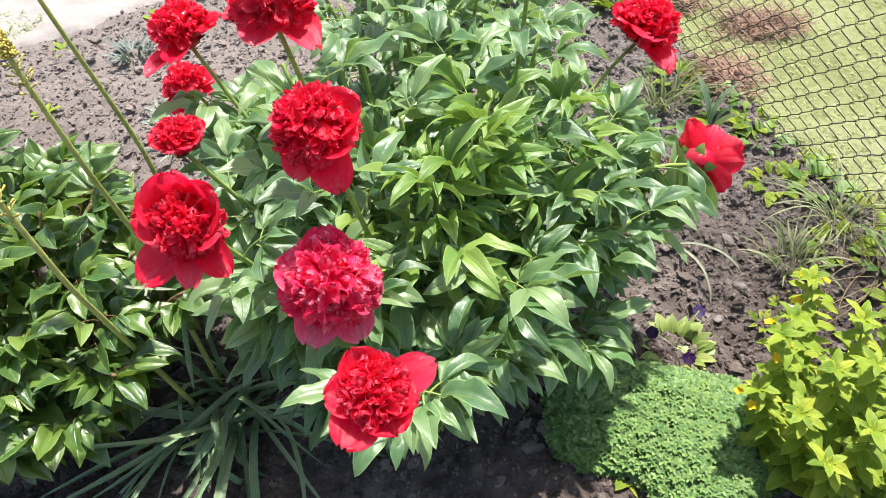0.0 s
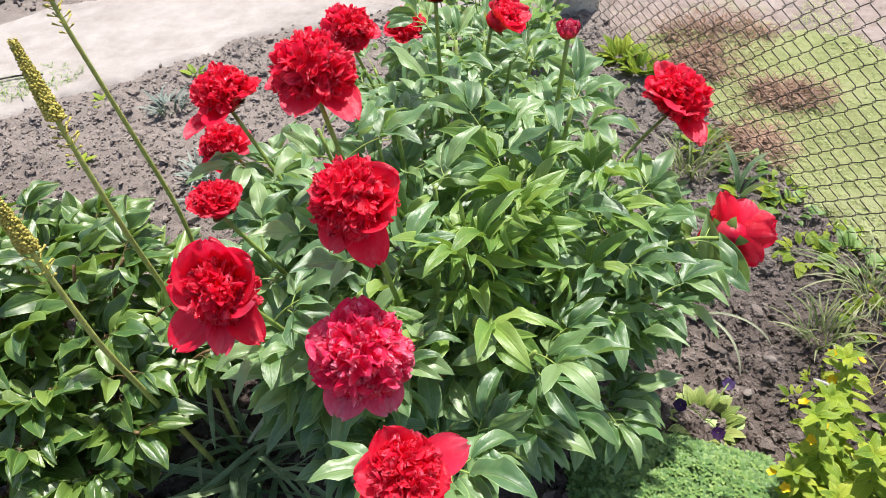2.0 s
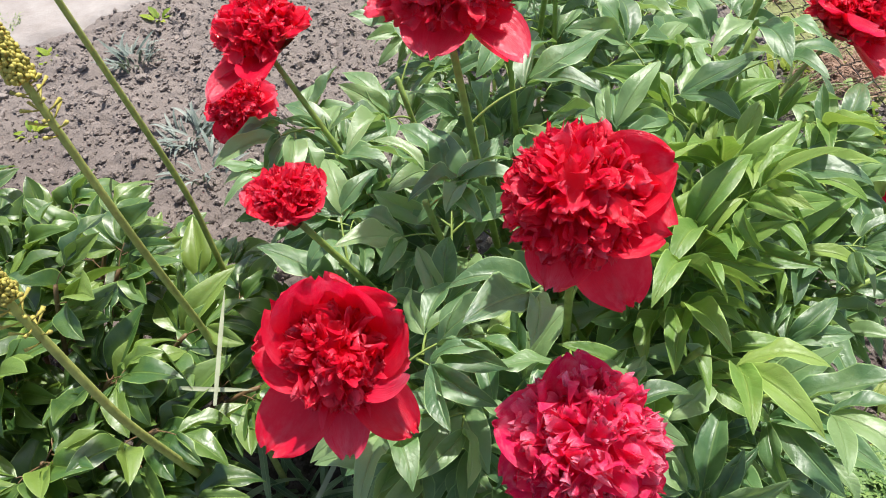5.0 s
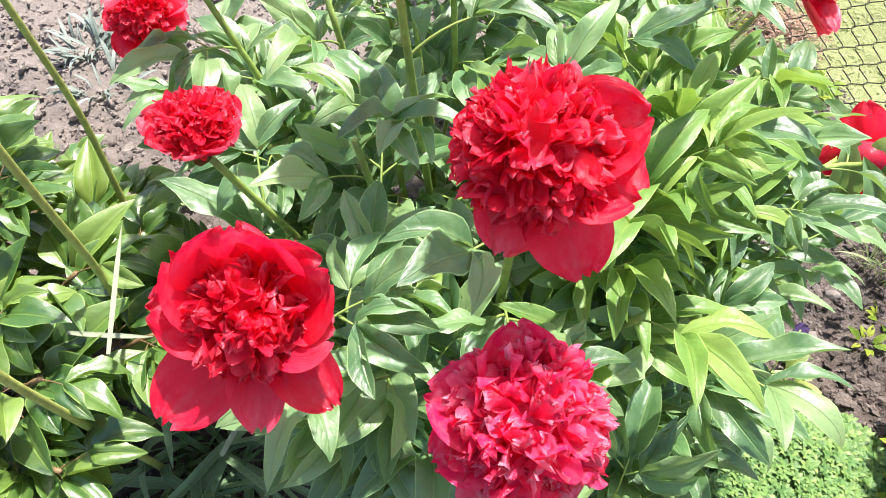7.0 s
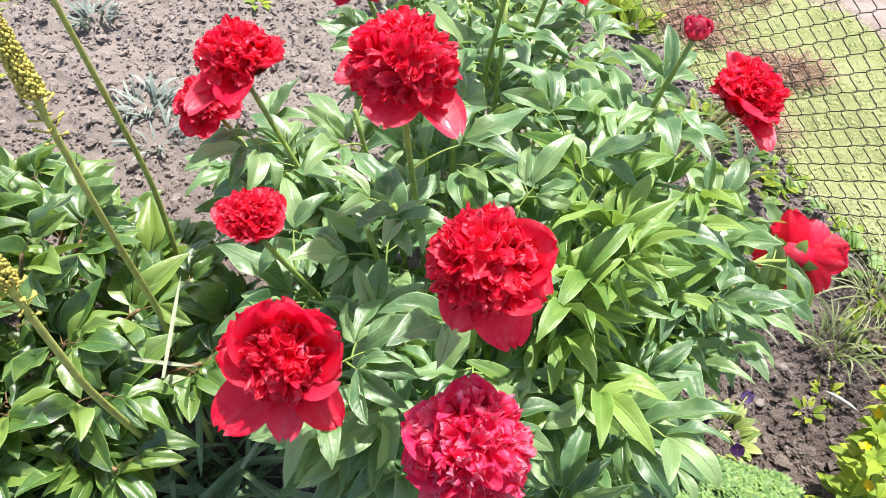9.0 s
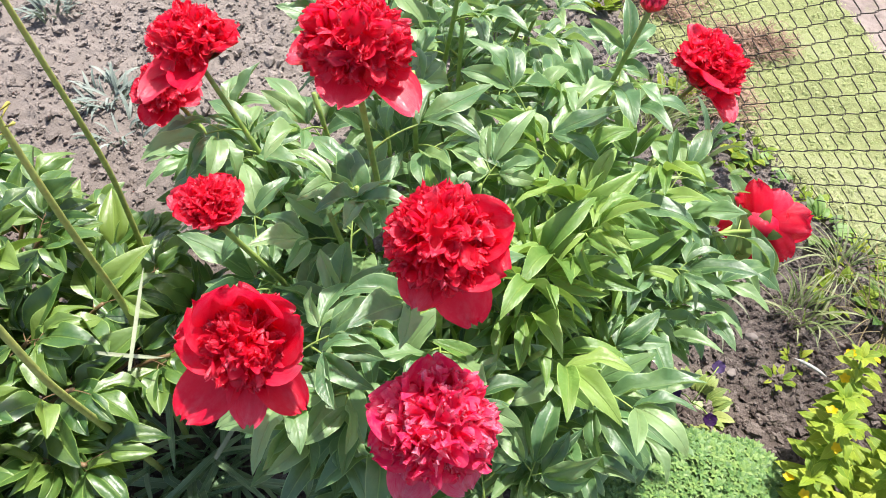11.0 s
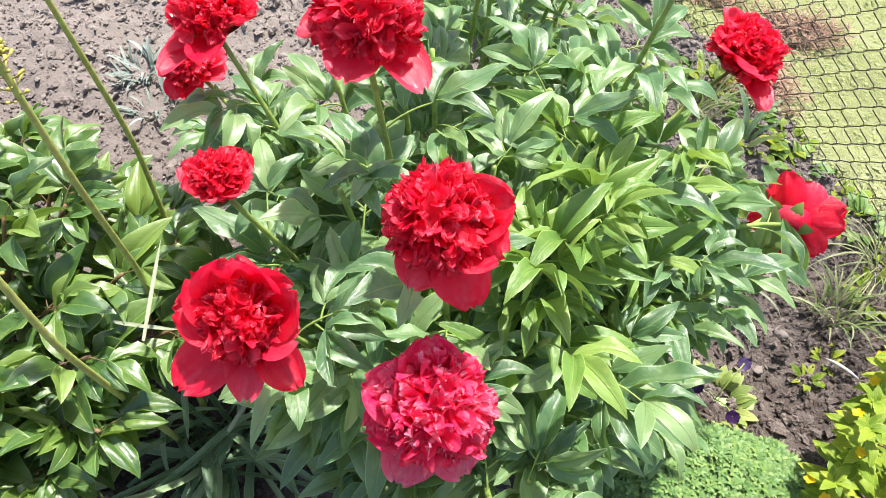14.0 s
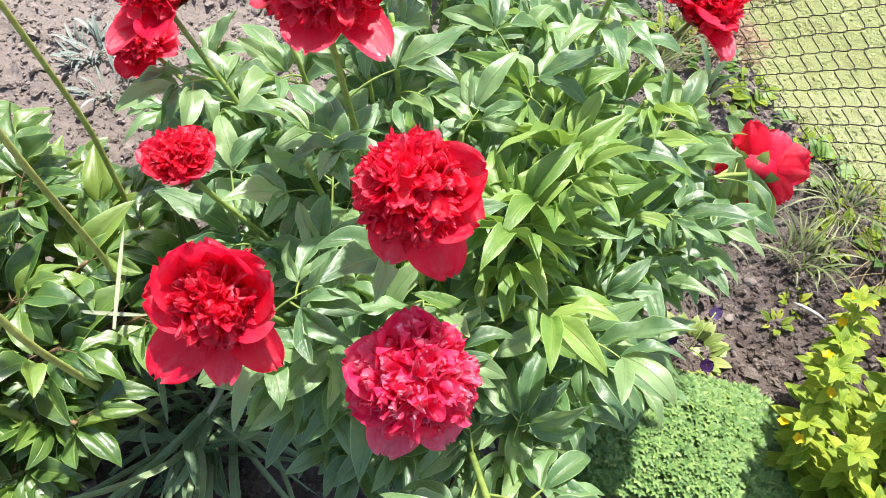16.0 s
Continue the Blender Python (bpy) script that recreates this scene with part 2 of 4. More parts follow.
def concrete_material():
    m = Nodes("weathered_concrete")
    w = m.world_place()
    big, mid, fine = m.noise(5.0, 5.0, where=w), m.noise(40.0, 6.0, 0.7, where=w), m.noise(260.0, 3.0, where=w)
    f = m.math("ADD", m.math("MULTIPLY", big, 0.5), m.math("MULTIPLY", mid, 0.5))
    col = m.ramp(f, (0.32, (0.400, 0.360, 0.310)), (0.52, (0.660, 0.605, 0.530)), (0.7, (0.780, 0.720, 0.640)))
    pits = m.math("MULTIPLY", m.math("GREATER_THAN", mid, 0.63), 0.55)
    col = m.mix(pits, col, (0.12, 0.11, 0.10))
    m.set(color=col, rough=0.9, spec=0.2, normal=m.bump(m.math("ADD", mid, m.math("MULTIPLY", fine, 0.4)), 0.8, 0.006))
    return m.mat


def yard_material():
    m = Nodes("trodden_earth")
    w = m.world_place()
    big, mid, fine = m.noise(4.0, 5.0, 0.6, where=w), m.noise(26.0, 6.0, 0.7, where=w), m.noise(190.0, 4.0, 0.7, where=w)
    f = m.math("ADD", m.math("MULTIPLY", big, 0.5), m.math("MULTIPLY", mid, 0.5))
    col = m.ramp(f, (0.34, (0.15, 0.115, 0.10)), (0.50, (0.29, 0.235, 0.21)), (0.66, (0.38, 0.325, 0.295)))
    col = m.mix(m.math("MULTIPLY", m.math("SUBTRACT", m.noise(7.0, 4.0, 0.7, where=w), 0.56, clamp=True), 3.5), col, (0.25, 0.29, 0.10))
    m.set(color=col, rough=0.92, spec=0.15, normal=m.bump(m.math("ADD", mid, m.math("MULTIPLY", fine, 0.5)), 0.8, 0.012))
    return m.mat


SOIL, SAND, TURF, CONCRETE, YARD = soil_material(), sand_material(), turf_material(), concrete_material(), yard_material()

CLOD = soil_material("dry_clods", 1.18, 0.30)


# ---------------------------------------------------------------- mesh tools
class Geo:
    """Gathers pieces of a mesh: places, faces and UVs."""

    def __init__(self):
        self.v, self.f, self.uv, self.n = [], [], [], 0

    def add(self, piece, m=None):
        v, f, uv = piece
        if m is not None:
            a = np.array(m)
            v = v @ a[:3, :3].T + a[:3, 3]
        self.v.append(v), self.uv.append(uv)
        self.f.extend(tuple(i + self.n for i in q) for q in f)
        self.n += len(v)
        return self

    def mesh(self, name, material, smooth=True):
        me = bpy.data.meshes.new(name)
        v, uv = np.concatenate(self.v), np.concatenate(self.uv)
        me.from_pydata(v.tolist(), [], self.f)
        idx = np.empty(len(me.loops), dtype=np.int32)
        me.loops.foreach_get("vertex_index", idx)
        layer = me.uv_layers.new(name="UVMap")
        layer.data.foreach_set("uv", uv[idx].astype(np.float32).ravel())
        me.polygons.foreach_set("use_smooth", [smooth] * len(me.polygons))
        for mt in material if isinstance(material, (list, tuple)) else [material]:
            me.materials.append(mt)
        me.update()
        return me


def one(piece, name, material, smooth=True):
    return Geo().add(piece).mesh(name, material, smooth)


def sheet(p):
    """A piece from a grid of places (nu, nv, 3), with u along the first axis."""
    nu, nv = p.shape[:2]
    f = [(i * nv + j, (i + 1) * nv + j, (i + 1) * nv + j + 1, i * nv + j + 1) for i in range(nu - 1) for j in range(nv - 1)]
    u, v = np.meshgrid(np.linspace(0, 1, nu), np.linspace(0, 1, nv), indexing="ij")
    return p.reshape(-1, 3), f, np.stack([u, v], -1).reshape(-1, 2)


def tube(points, radii, sides=6, cap=True):
    """A round stem along points."""
    pts = np.array(points, float)
    r = np.broadcast_to(np.array(radii, float), (len(pts),))
    d = np.gradient(pts, axis=0)
    d /= np.linalg.norm(d, axis=1, keepdims=True) + 1e-9
    ref = np.array([0.31, 0.17, 0.93]) if abs(d[:, 2]).mean() < 0.8 else np.array([0.93, 0.21, 0.1])
    a = np.cross(d, ref)
    a /= np.linalg.norm(a, axis=1, keepdims=True) + 1e-9
    b = np.cross(d, a)
    ang = np.linspace(0, 2 * np.pi, sides, endpoint=False)
    ring = pts[:, None] + r[:, None, None] * (np.cos(ang)[None, :, None] * a[:, None] + np.sin(ang)[None, :, None] * b[:, None])
    n = len(pts)
    f = [(i * sides + j, i * sides + (j + 1) % sides, (i + 1) * sides + (j + 1) % sides, (i + 1) * sides + j) for i in range(n - 1) for j in range(sides)]
    if cap:
        f += [tuple(range(sides))[::-1], tuple((n - 1) * sides + j for j in range(sides))]
    u = np.repeat(np.linspace(0, 1, n), sides)
    return ring.reshape(-1, 3), f, np.stack([u, np.tile(np.linspace(0, 1, sides), n)], -1)


def curve_points(a, b, bow=(0, 0, 0), n=9):
    """Places on a bowed line from a to b."""
    a, b, bow = np.array(a, float), np.array(b, float), np.array(bow, float)
    s = np.linspace(0, 1, n)[:, None]
    return a + (b - a) * s + bow * (4 * s * (1 - s))


def aim(origin, ahead, up=(0, 0, 1), scale=1.0, spin=0.0):
    """A pose whose x axis runs ahead and whose z axis is near up."""
    x = Vector(ahead).normalized()
    y = Vector(up).cross(x)
    if y.length < 1e-4:
        y = Vector((0, 1, 0)).cross(x)
    y.normalize()
    z = x.cross(y)
    m = Matrix((x, y, z)).transposed().to_4x4() @ Matrix.Rotation(spin, 4, "X")
    return Matrix.Translation(Vector(origin)) @ m @ Matrix.Diagonal((scale, scale, scale, 1))


def leaf_blade(length, width, fold=0.25, droop=0.25, wave=0.05, peak=0.42, twist=0.0, nu=9, nv=5, seed=0, tip=1.0):
    """A leaf that runs along +x: a gutter along the midrib, margins that roll over, waves at the edge and a drooping, short-pointed tip."""
    rng = random.Random(seed)
    ph, ph2, k = rng.uniform(0, 6.28), rng.uniform(0, 6.28), rng.uniform(1.2, 2.4)
    roll = rng.uniform(0.1, 0.75)
    u = np.linspace(0, 1, nu)
    a = math.log(0.5) / math.log(peak)
    w = np.sin(np.pi * np.clip(u, 0, 1) ** a) ** 0.82 * (1 - 0.12 * u * tip) + 0.03 * (1 - u)
    w[-1] = 0.012
    v = np.linspace(-1, 1, nv)
    ang = droop * 1.5 * u ** 1.4
    cx = np.concatenate([[0], np.cumsum(np.cos((ang[1:] + ang[:-1]) / 2) * np.diff(u))]) * length
    cz = -np.concatenate([[0], np.cumsum(np.sin((ang[1:] + ang[:-1]) / 2) * np.diff(u))]) * length
    side = 0.05 * length * np.sin(ph + 2 * u)
    y = 0.5 * width * w[:, None] * v[None]
    rise = np.abs(v)[None] - roll * np.abs(v)[None] ** 2.6
    edge = np.sin(ph + k * 6.28 * u)[:, None] * (v > 0)[None] + np.sin(ph2 + k * 5.6 * u)[:, None] * (v < 0)[None]
    z = cz[:, None] + fold * 0.5 * width * w[:, None] * rise * (1 - 0.3 * u[:, None]) + wave * width * edge * np.abs(v)[None] ** 2 * np.sin(np.pi * u)[:, None]
    tw = twist * u[:, None]
    y2, z2 = y * np.cos(tw), z + y * np.sin(tw)
    return sheet(np.stack([cx[:, None] + 0 * y, y2 + side[:, None], z2], -1))


def petal_blade(length, width, cup=0.5, curl=0.4, ruffle=0.12, seed=0, nu=7, nv=7, top=0.72, fray=0.05):
    """A petal along +x, cupped across, with a rounded, ruffled end."""
    rng = random.Random(seed)
    ph = [rng.uniform(0, 6.28) for _ in range(4)]
    u, v = np.sin(np.linspace(0, 1, nu) * np.pi / 2), np.linspace(-1, 1, nv)
    w = 0.22 + 0.78 * np.sin(np.pi * 0.5 * np.clip(u / top, 0, 1)) ** 0.9
    w = w * np.where(u > top, np.sqrt(np.clip(1 - ((u - top) / (1.0 - top)) ** 2 * 0.93, 0.02, 1)), 1)
    ang = curl * u ** 1.5
    cx = np.concatenate([[0], np.cumsum(np.cos((ang[1:] + ang[:-1]) / 2) * np.diff(u))]) * length
    cz = np.concatenate([[0], np.cumsum(np.sin((ang[1:] + ang[:-1]) / 2) * np.diff(u))]) * length
    y = 0.5 * width * w[:, None] * v[None]
    rf = ruffle * width * (u[:, None] ** 2.0) * (np.sin(ph[0] + 5.5 * v)[None] + 0.7 * np.sin(ph[1] + 11 * v)[None])
    edge = fray * length * (u[:, None] ** 4) * (np.sin(ph[2] + 7 * v)[None] + 0.6 * np.sin(ph[3] + 15 * v)[None])
    z = cz[:, None] + cup * (y ** 2) / (0.5 * width) + rf
    return sheet(np.stack([cx[:, None] + edge, y, z], -1))


def lump(seed, n=1, rough=0.28):
    """An uneven clod or stone, about 1 across."""
    bm = bmesh.new()
    bmesh.ops.create_icosphere(bm, subdivisions=n, radius=0.5)
    off = Vector((seed * 7.31, seed * 3.77, seed * 1.13))
    for q in bm.verts:
        d = 1 + rough * 2 * noise.noise(q.co * 2.2 + off) + rough * noise.noise(q.co * 5.0 + off)
        q.co *= d
    v = np.array([q.co[:] for q in bm.verts])
    f = [tuple(q.index for q in fc.verts) for fc in bm.faces]
    bm.free()
    return v, f, v[:, :2] + 0.5


def crag(seed):
    """An angular clod: a lump cut by a few random planes, with a crumbly skin."""
    rng = random.Random(seed)
    v, f, uv = lump(seed, 3, 0.16)
    for _ in range(9):
        d = np.array([rng.gauss(0, 1) for _ in range(3)])
        d /= np.linalg.norm(d)
        over = np.clip(v @ d - rng.uniform(0.22, 0.36), 0, None)
        v = v - over[:, None] * d * 0.92
    skin = np.array([noise.noise(Vector(q) * 9.0 + Vector((seed, 0, 0))) for q in v])
    return v * (1 + 0.16 * skin[:, None]), f, uv


WORLD_OF = {}


def thing(name, at, label, category, group="", kind=""):
    ob = new(name)
    ob.empty_display_size = 0.05
    ob.matrix_basis = Matrix.Translation(Vector(at))
    WORLD_OF[ob] = ob.matrix_basis.copy()
    return tagged(ob, label, category, group, kind)


def part(name, mesh, parent, m=None, label="", kind=""):
    """One mesh object under a thing or a part; m is its pose in the world."""
    ob = new(name, mesh)
    m = m if m is not None else Matrix.Identity(4)
    WORLD_OF[ob] = m.copy()
    ob.parent = parent
    ob.matrix_basis = WORLD_OF[parent].inverted() @ m
    if label or kind:
        tagged(ob, label, kind=kind)
    return ob


def solo(name, mesh, label, category, m=None, group="", kind=""):
    ob = new(name, mesh)
    if m is not None:
        ob.matrix_basis = m
    WORLD_OF[ob] = ob.matrix_basis.copy()
    return tagged(ob, label, category, group, kind)


# ---------------------------------------------------------------- ground
FENCE_A, FENCE_DIR = np.array([0.343, 2.564]), np.array([0.45624, -0.88986])


def fence_side(x, y):
    """Metres beyond the fence line (right of it is positive)."""
    return (y - FENCE_A[1]) * FENCE_DIR[0] - (x - FENCE_A[0]) * FENCE_DIR[1]


def n2(x, y, s, o=0.0):
    return noise.noise(Vector((x * s + o, y * s - o, o * 1.7)))


def near_edge(x):
    """The path's edge on the flower bed's side, as y of x."""
    return np.interp(x, [-9.000, -4.000, -1.719, -1.688, -1.666, -1.402, -1.154, -0.966, -0.569, -0.055, 0.298, 0.936, 4.000], [-5.600, -0.600, 1.531, 1.676, 1.784, 2.030, 2.192, 2.390, 2.535, 2.641, 2.676, 2.739, 3.400])


def far_edge(x):
    return np.interp(x, [-9.000, -4.000, -1.907, -1.644, -1.293, -0.975, -0.596, -0.141, 0.500], [-3.600, 0.750, 2.723, 2.846, 2.917, 3.096, 3.201, 3.526, 12.000])


def lawn_edge(x, y):
    """Metres inside the lawn's far border."""
    yy = np.interp(x, [0.235, 0.604, 0.842, 1.013, 1.161, 1.235, 1.300, 1.734, 4.000, 9.000], [2.420, 2.470, 2.473, 2.484, 2.420, 2.273, 1.930, 1.472, 0.200, -3.800])
    return yy - y


def ground_height(x, y):
    h = 0.012 * n2(x, y, 1.7, 3.0) + 0.018 * n2(x, y, 9.0, 1.0) + 0.018 * abs(n2(x, y, 19.0, 5.0)) + 0.016 * n2(x, y, 37.0, 7.0) + 0.010 * abs(n2(x, y, 61.0, 2.0)) - 0.006
    flat = 1.0
    if near_edge(x) < y < far_edge(x) or fence_side(x, y) > 0.03:
        flat = 0.25
    return h * flat - 0.004


def ground_mesh():
    def axis(lo, hi, step, far):
        inner = np.arange(lo, hi + step / 2, step)
        out = step * 1.35 ** np.arange(1, 40)
        out = np.cumsum(out)
        out = np.append(out[out < far], far)
        return np.concatenate([(lo - out)[::-1], inner, hi + out])

    xs, ys = axis(-1.9, 1.35, 0.0125, 900.0), axis(0.40, 3.30, 0.0125, 900.0)
    p = np.zeros((len(xs), len(ys), 3))
    for i, x in enumerate(xs):
        for j, y in enumerate(ys):
            p[i, j] = x, y, ground_height(x, y) if abs(x) < 6 and abs(y) < 8 else -0.01
    return one(sheet(p), "ground", SOIL)


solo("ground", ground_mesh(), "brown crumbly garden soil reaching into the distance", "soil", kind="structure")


def patch_mesh(name, material, inside, height, xs, ys, step):
    """A sheet over the part of the ground where inside(x, y) > 0; its rim dips into the soil."""
    keep, v, f = {}, [], []
    for i, x in enumerate(xs):
        for j, y in enumerate(ys):
            d = inside(x, y) + 0.045 * n2(x, y, 5.0, 2.0) + 0.030 * n2(x, y, 17.0, 9.0)
            if d > -step:
                keep[i, j] = len(v)
                v.append((x, y, height(x, y) + min(0.0, (d - 0.03) * 1.1)))
    for i, j in keep:
        q = [(i, j), (i + 1, j), (i + 1, j + 1), (i, j + 1)]
        if all(k in keep for k in q):
            f.append(tuple(keep[k] for k in q))
    v = np.array(v)
    return one((v, f, v[:, :2].copy()), name, material)


def path_inside(x, y):
    if x > 0.35 and fence_side(x, y) > 0:
        return -1.0
    return min(y - near_edge(x), far_edge(x) - y) * 0.8


def lawn_inside(x, y):
    return min(fence_side(x, y) - 0.02, lawn_edge(x, y))


solo("path", patch_mesh("path", SAND, path_inside, lambda x, y: 0.010 + 0.008 * n2(x, y, 3.0, 4.0) + 0.004 * n2(x, y, 14.0, 6.0), np.concatenate([np.arange(-9, -3.2, 0.12), np.arange(-3.2, 1.2, 0.026)]), np.concatenate([np.arange(-6.0, -0.4, 0.12), np.arange(-0.4, 4.2, 0.026), np.arange(4.2, 13, 0.12)]), 0.026),
     "pale trodden sandy garden path with crumbs of earth", "path", kind="structure")
solo("yard", patch_mesh("yard", YARD, lambda x, y: min(fence_side(x, y), -lawn_edge(x, y) + 0.25), lambda x, y: 0.004 + 0.012 * n2(x, y, 3.0, 4.0) + 0.008 * n2(x, y, 17.0, 6.0), np.concatenate([np.arange(0.4, 3.0, 0.035), np.arange(3.0, 12.0, 0.15)]), np.concatenate([np.arange(-6.0, 0.0, 0.15), np.arange(0.0, 3.6, 0.035), np.arange(3.6, 13.0, 0.15)]), 0.035),
     "bare trodden pinkish-grey earth beyond the lawn", "earth", kind="structure")
solo("lawn", patch_mesh("lawn", TURF, lawn_inside, lambda x, y: 0.014 + 0.010 * n2(x, y, 5.0, 4.0) + 0.010 * n2(x, y, 33.0, 6.0), np.concatenate([np.arange(0.5, 2.4, 0.022), np.arange(2.4, 9.0, 0.12)]), np.concatenate([np.arange(-6.0, 0.7, 0.12), np.arange(0.7, 2.95, 0.022)]), 0.022),
     "light yellowish-green mossy lawn behind the fence", "lawn", kind="structure")


def scatter(name, label, category, count, seed, accept, pieces, size, material, box, sink=0.3, flat=(0.55, 0.9), smooth=True):
    rng = random.Random(seed)
    g = Geo()
    k = 0
    while k < count:
        x, y = rng.uniform(box[0], box[1]), rng.uniform(box[2], box[3])
        if not accept(x, y, rng):
            continue
        s = size(rng)
        m = Matrix.Translation((x, y, ground_height(x, y) + s * (0.5 - sink) * 0.7)) @ Euler((rng.uniform(-0.5, 0.5), rng.uniform(-0.5, 0.5), rng.uniform(0, 6.28))).to_matrix().to_4x4() @ Matrix.Diagonal((s, s * rng.uniform(0.6, 1.0), s * rng.uniform(*flat), 1))
        g.add(pieces[rng.randrange(len(pieces))], m)
        k += 1
    return solo(name, g.mesh(name, material, smooth), label, category, kind="stuff")


LUMPS = [lump(i, 1) for i in range(8)]
LUMPS_MID = [lump(60 + i, 2, 0.62) for i in range(12)]
LUMPS_FINE = [crag(20 + i) for i in range(10)]


def on_bed(x, y, rng):
    return y < near_edge(x) - 0.01 and fence_side(x, y) < 0.03


scatter("soil_clods", "loose brown soil crumbs and clods on the bed", "soil clods", 5200, 5, on_bed, LUMPS_MID, lambda r: 0.009 + 0.022 * r.random() ** 2.2, CLOD, (-1.8, 1.15, 0.45, 2.65), sink=0.4, flat=(0.4, 0.8), smooth=False)
scatter("soil_crumbs", "fine brown soil crumbs covering the bed", "soil crumbs", 21000, 9, on_bed, LUMPS, lambda r: 0.004 + 0.008 * r.random() ** 1.5, CLOD, (-1.8, 1.15, 0.45, 2.65), sink=0.25, smooth=False)
scatter("coarse_clods", "larger brown clods of dug earth", "soil clods", 1900, 6, on_bed, LUMPS_FINE, lambda r: 0.015 + 0.030 * r.random() ** 2.4, CLOD, (-1.8, 1.15, 0.45, 2.65), sink=0.52, flat=(0.4, 0.75))
scatter("bed_rubble", "crumbly broken clods of dry dug soil", "soil clods", 4200, 16, on_bed, LUMPS_MID, lambda r: 0.005 + 0.019 * r.random() ** 3.0, CLOD, (0.40, 1.02, 0.80, 1.95), sink=0.58, flat=(0.35, 0.75), smooth=False)
scatter("path_crumbs", "small earth crumbs scattered on the path", "soil crumbs", 1700, 7, lambda x, y, r: path_inside(x, y) > 0 and r.random() < 0.10 + 0.9 * math.exp(-path_inside(x, y) / 0.05), LUMPS, lambda r: 0.004 + 0.013 * r.random() ** 3, CLOD, (-1.9, 0.4, 1.6, 3.4), sink=0.0)
scatter("far_bed_clods", "dug soil clods of the bed across the path", "soil clods", 4200, 8, lambda x, y, r: y > far_edge(x) + 0.02, LUMPS_MID, lambda r: 0.01 + 0.03 * r.random() ** 2, SOIL, (-3.6, 0.1, 1.7, 4.2), sink=0.45)


# ---------------------------------------------------------------- peony leaves
def leaflet_set(name, material, width, fold, count, seed):
    """Leaflets of unit length, in several shapes."""
    rng = random.Random(seed)
    return [one(leaf_blade(1.0, width * rng.uniform(0.85, 1.15), fold * rng.uniform(0.5, 1.5), rng.uniform(0.15, 1.25), rng.uniform(0.06, 0.22), rng.uniform(0.46, 0.56), rng.uniform(-0.8, 0.8), nu=12, nv=7, seed=seed + i), "leaflet", material) for i in range(count)]


LEAFLETS = leaflet_set("peony", LEAF, 0.345, 1.0, 22, 100)
LEAFLETS_YOUNG = leaflet_set("young", LEAF_YOUNG, 0.32, 1.1, 7, 200)
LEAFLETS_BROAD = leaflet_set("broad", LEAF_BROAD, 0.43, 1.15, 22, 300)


def leaf_plan(seed, groups=3):
    """A divided leaf of unit petiole: its ribs and the poses of its leaflets."""
    rng = random.Random(seed)
    end = np.array([1.0, 0, rng.uniform(-0.05, 0.12)])
    ribs, leaflets = [curve_points((0, 0, 0), end, (0, 0, 0.08), 6)], []

    def fan(at, yaw, size, n):
        for k in range(n):
            off = (k - (n - 1) / 2) * radians(rng.uniform(38, 50))
            d = Vector((math.cos(yaw + off), math.sin(yaw + off), rng.uniform(-0.12, 0.25)))
            leaflets.append((Vector(at), d, size * (1.0 if abs(off) < 0.1 else rng.uniform(0.72, 0.92)), rng.uniform(-0.35, 0.35)))

    fan(end, 0.0, 1.0, 3)
    if groups > 1:
        for s in (1, -1):
            a = np.array([0.62 + 0.06 * s, 0, 0.05])
            yaw = s * radians(rng.uniform(48, 66))
            b = a + 0.34 * np.array([math.cos(yaw), math.sin(yaw), 0.15])
            ribs.append(curve_points(a, b, (0, 0, 0.02), 4))
            fan(b, yaw, 0.82, 3 if rng.random() < 0.6 else 2)
    g = Geo()
    for r in ribs:
        g.add(tube(r, np.linspace(0.028, 0.016, len(r)), 5, False))
    return g, leaflets


def plans(material, seed):
    out = []
    for i in range(5):
        g, ls = leaf_plan(seed + i, 3 if i < 4 else 1)
        out.append((g.mesh("petiole", material), ls))
    return out


PLANS, PLANS_LEFT = plans(STEM, 500), plans(STEM_RED, 520)


CLEAR = []   # blooms, which leaflets grow around


def add_leaf(plant, node, ahead, petiole, size, rng, leaflets, plan_set, simple=False, up=(0, 0, 1)):
    mesh, ls = plan_set[4] if simple else plan_set[rng.randrange(4)]
    m = aim(node, ahead, up, petiole)
    leaf = part("leaf", mesh, plant, m)
    turn = m.to_3x3().normalized()
    for at, d, s, spin in ls:
        p, dd = m @ at, turn @ d
        dd.z += rng.uniform(-0.18, 0.30)
        dn = dd.normalized() * size * s
        if any(((p + dn * q) - c).length < r for c, r in CLEAR for q in (0.3, 0.65, 1.0)):
            continue
        part("leaflet", leaflets[rng.randrange(len(leaflets))], leaf, aim(p, dd, turn @ Vector((0, 0, 1)), size * s, spin))


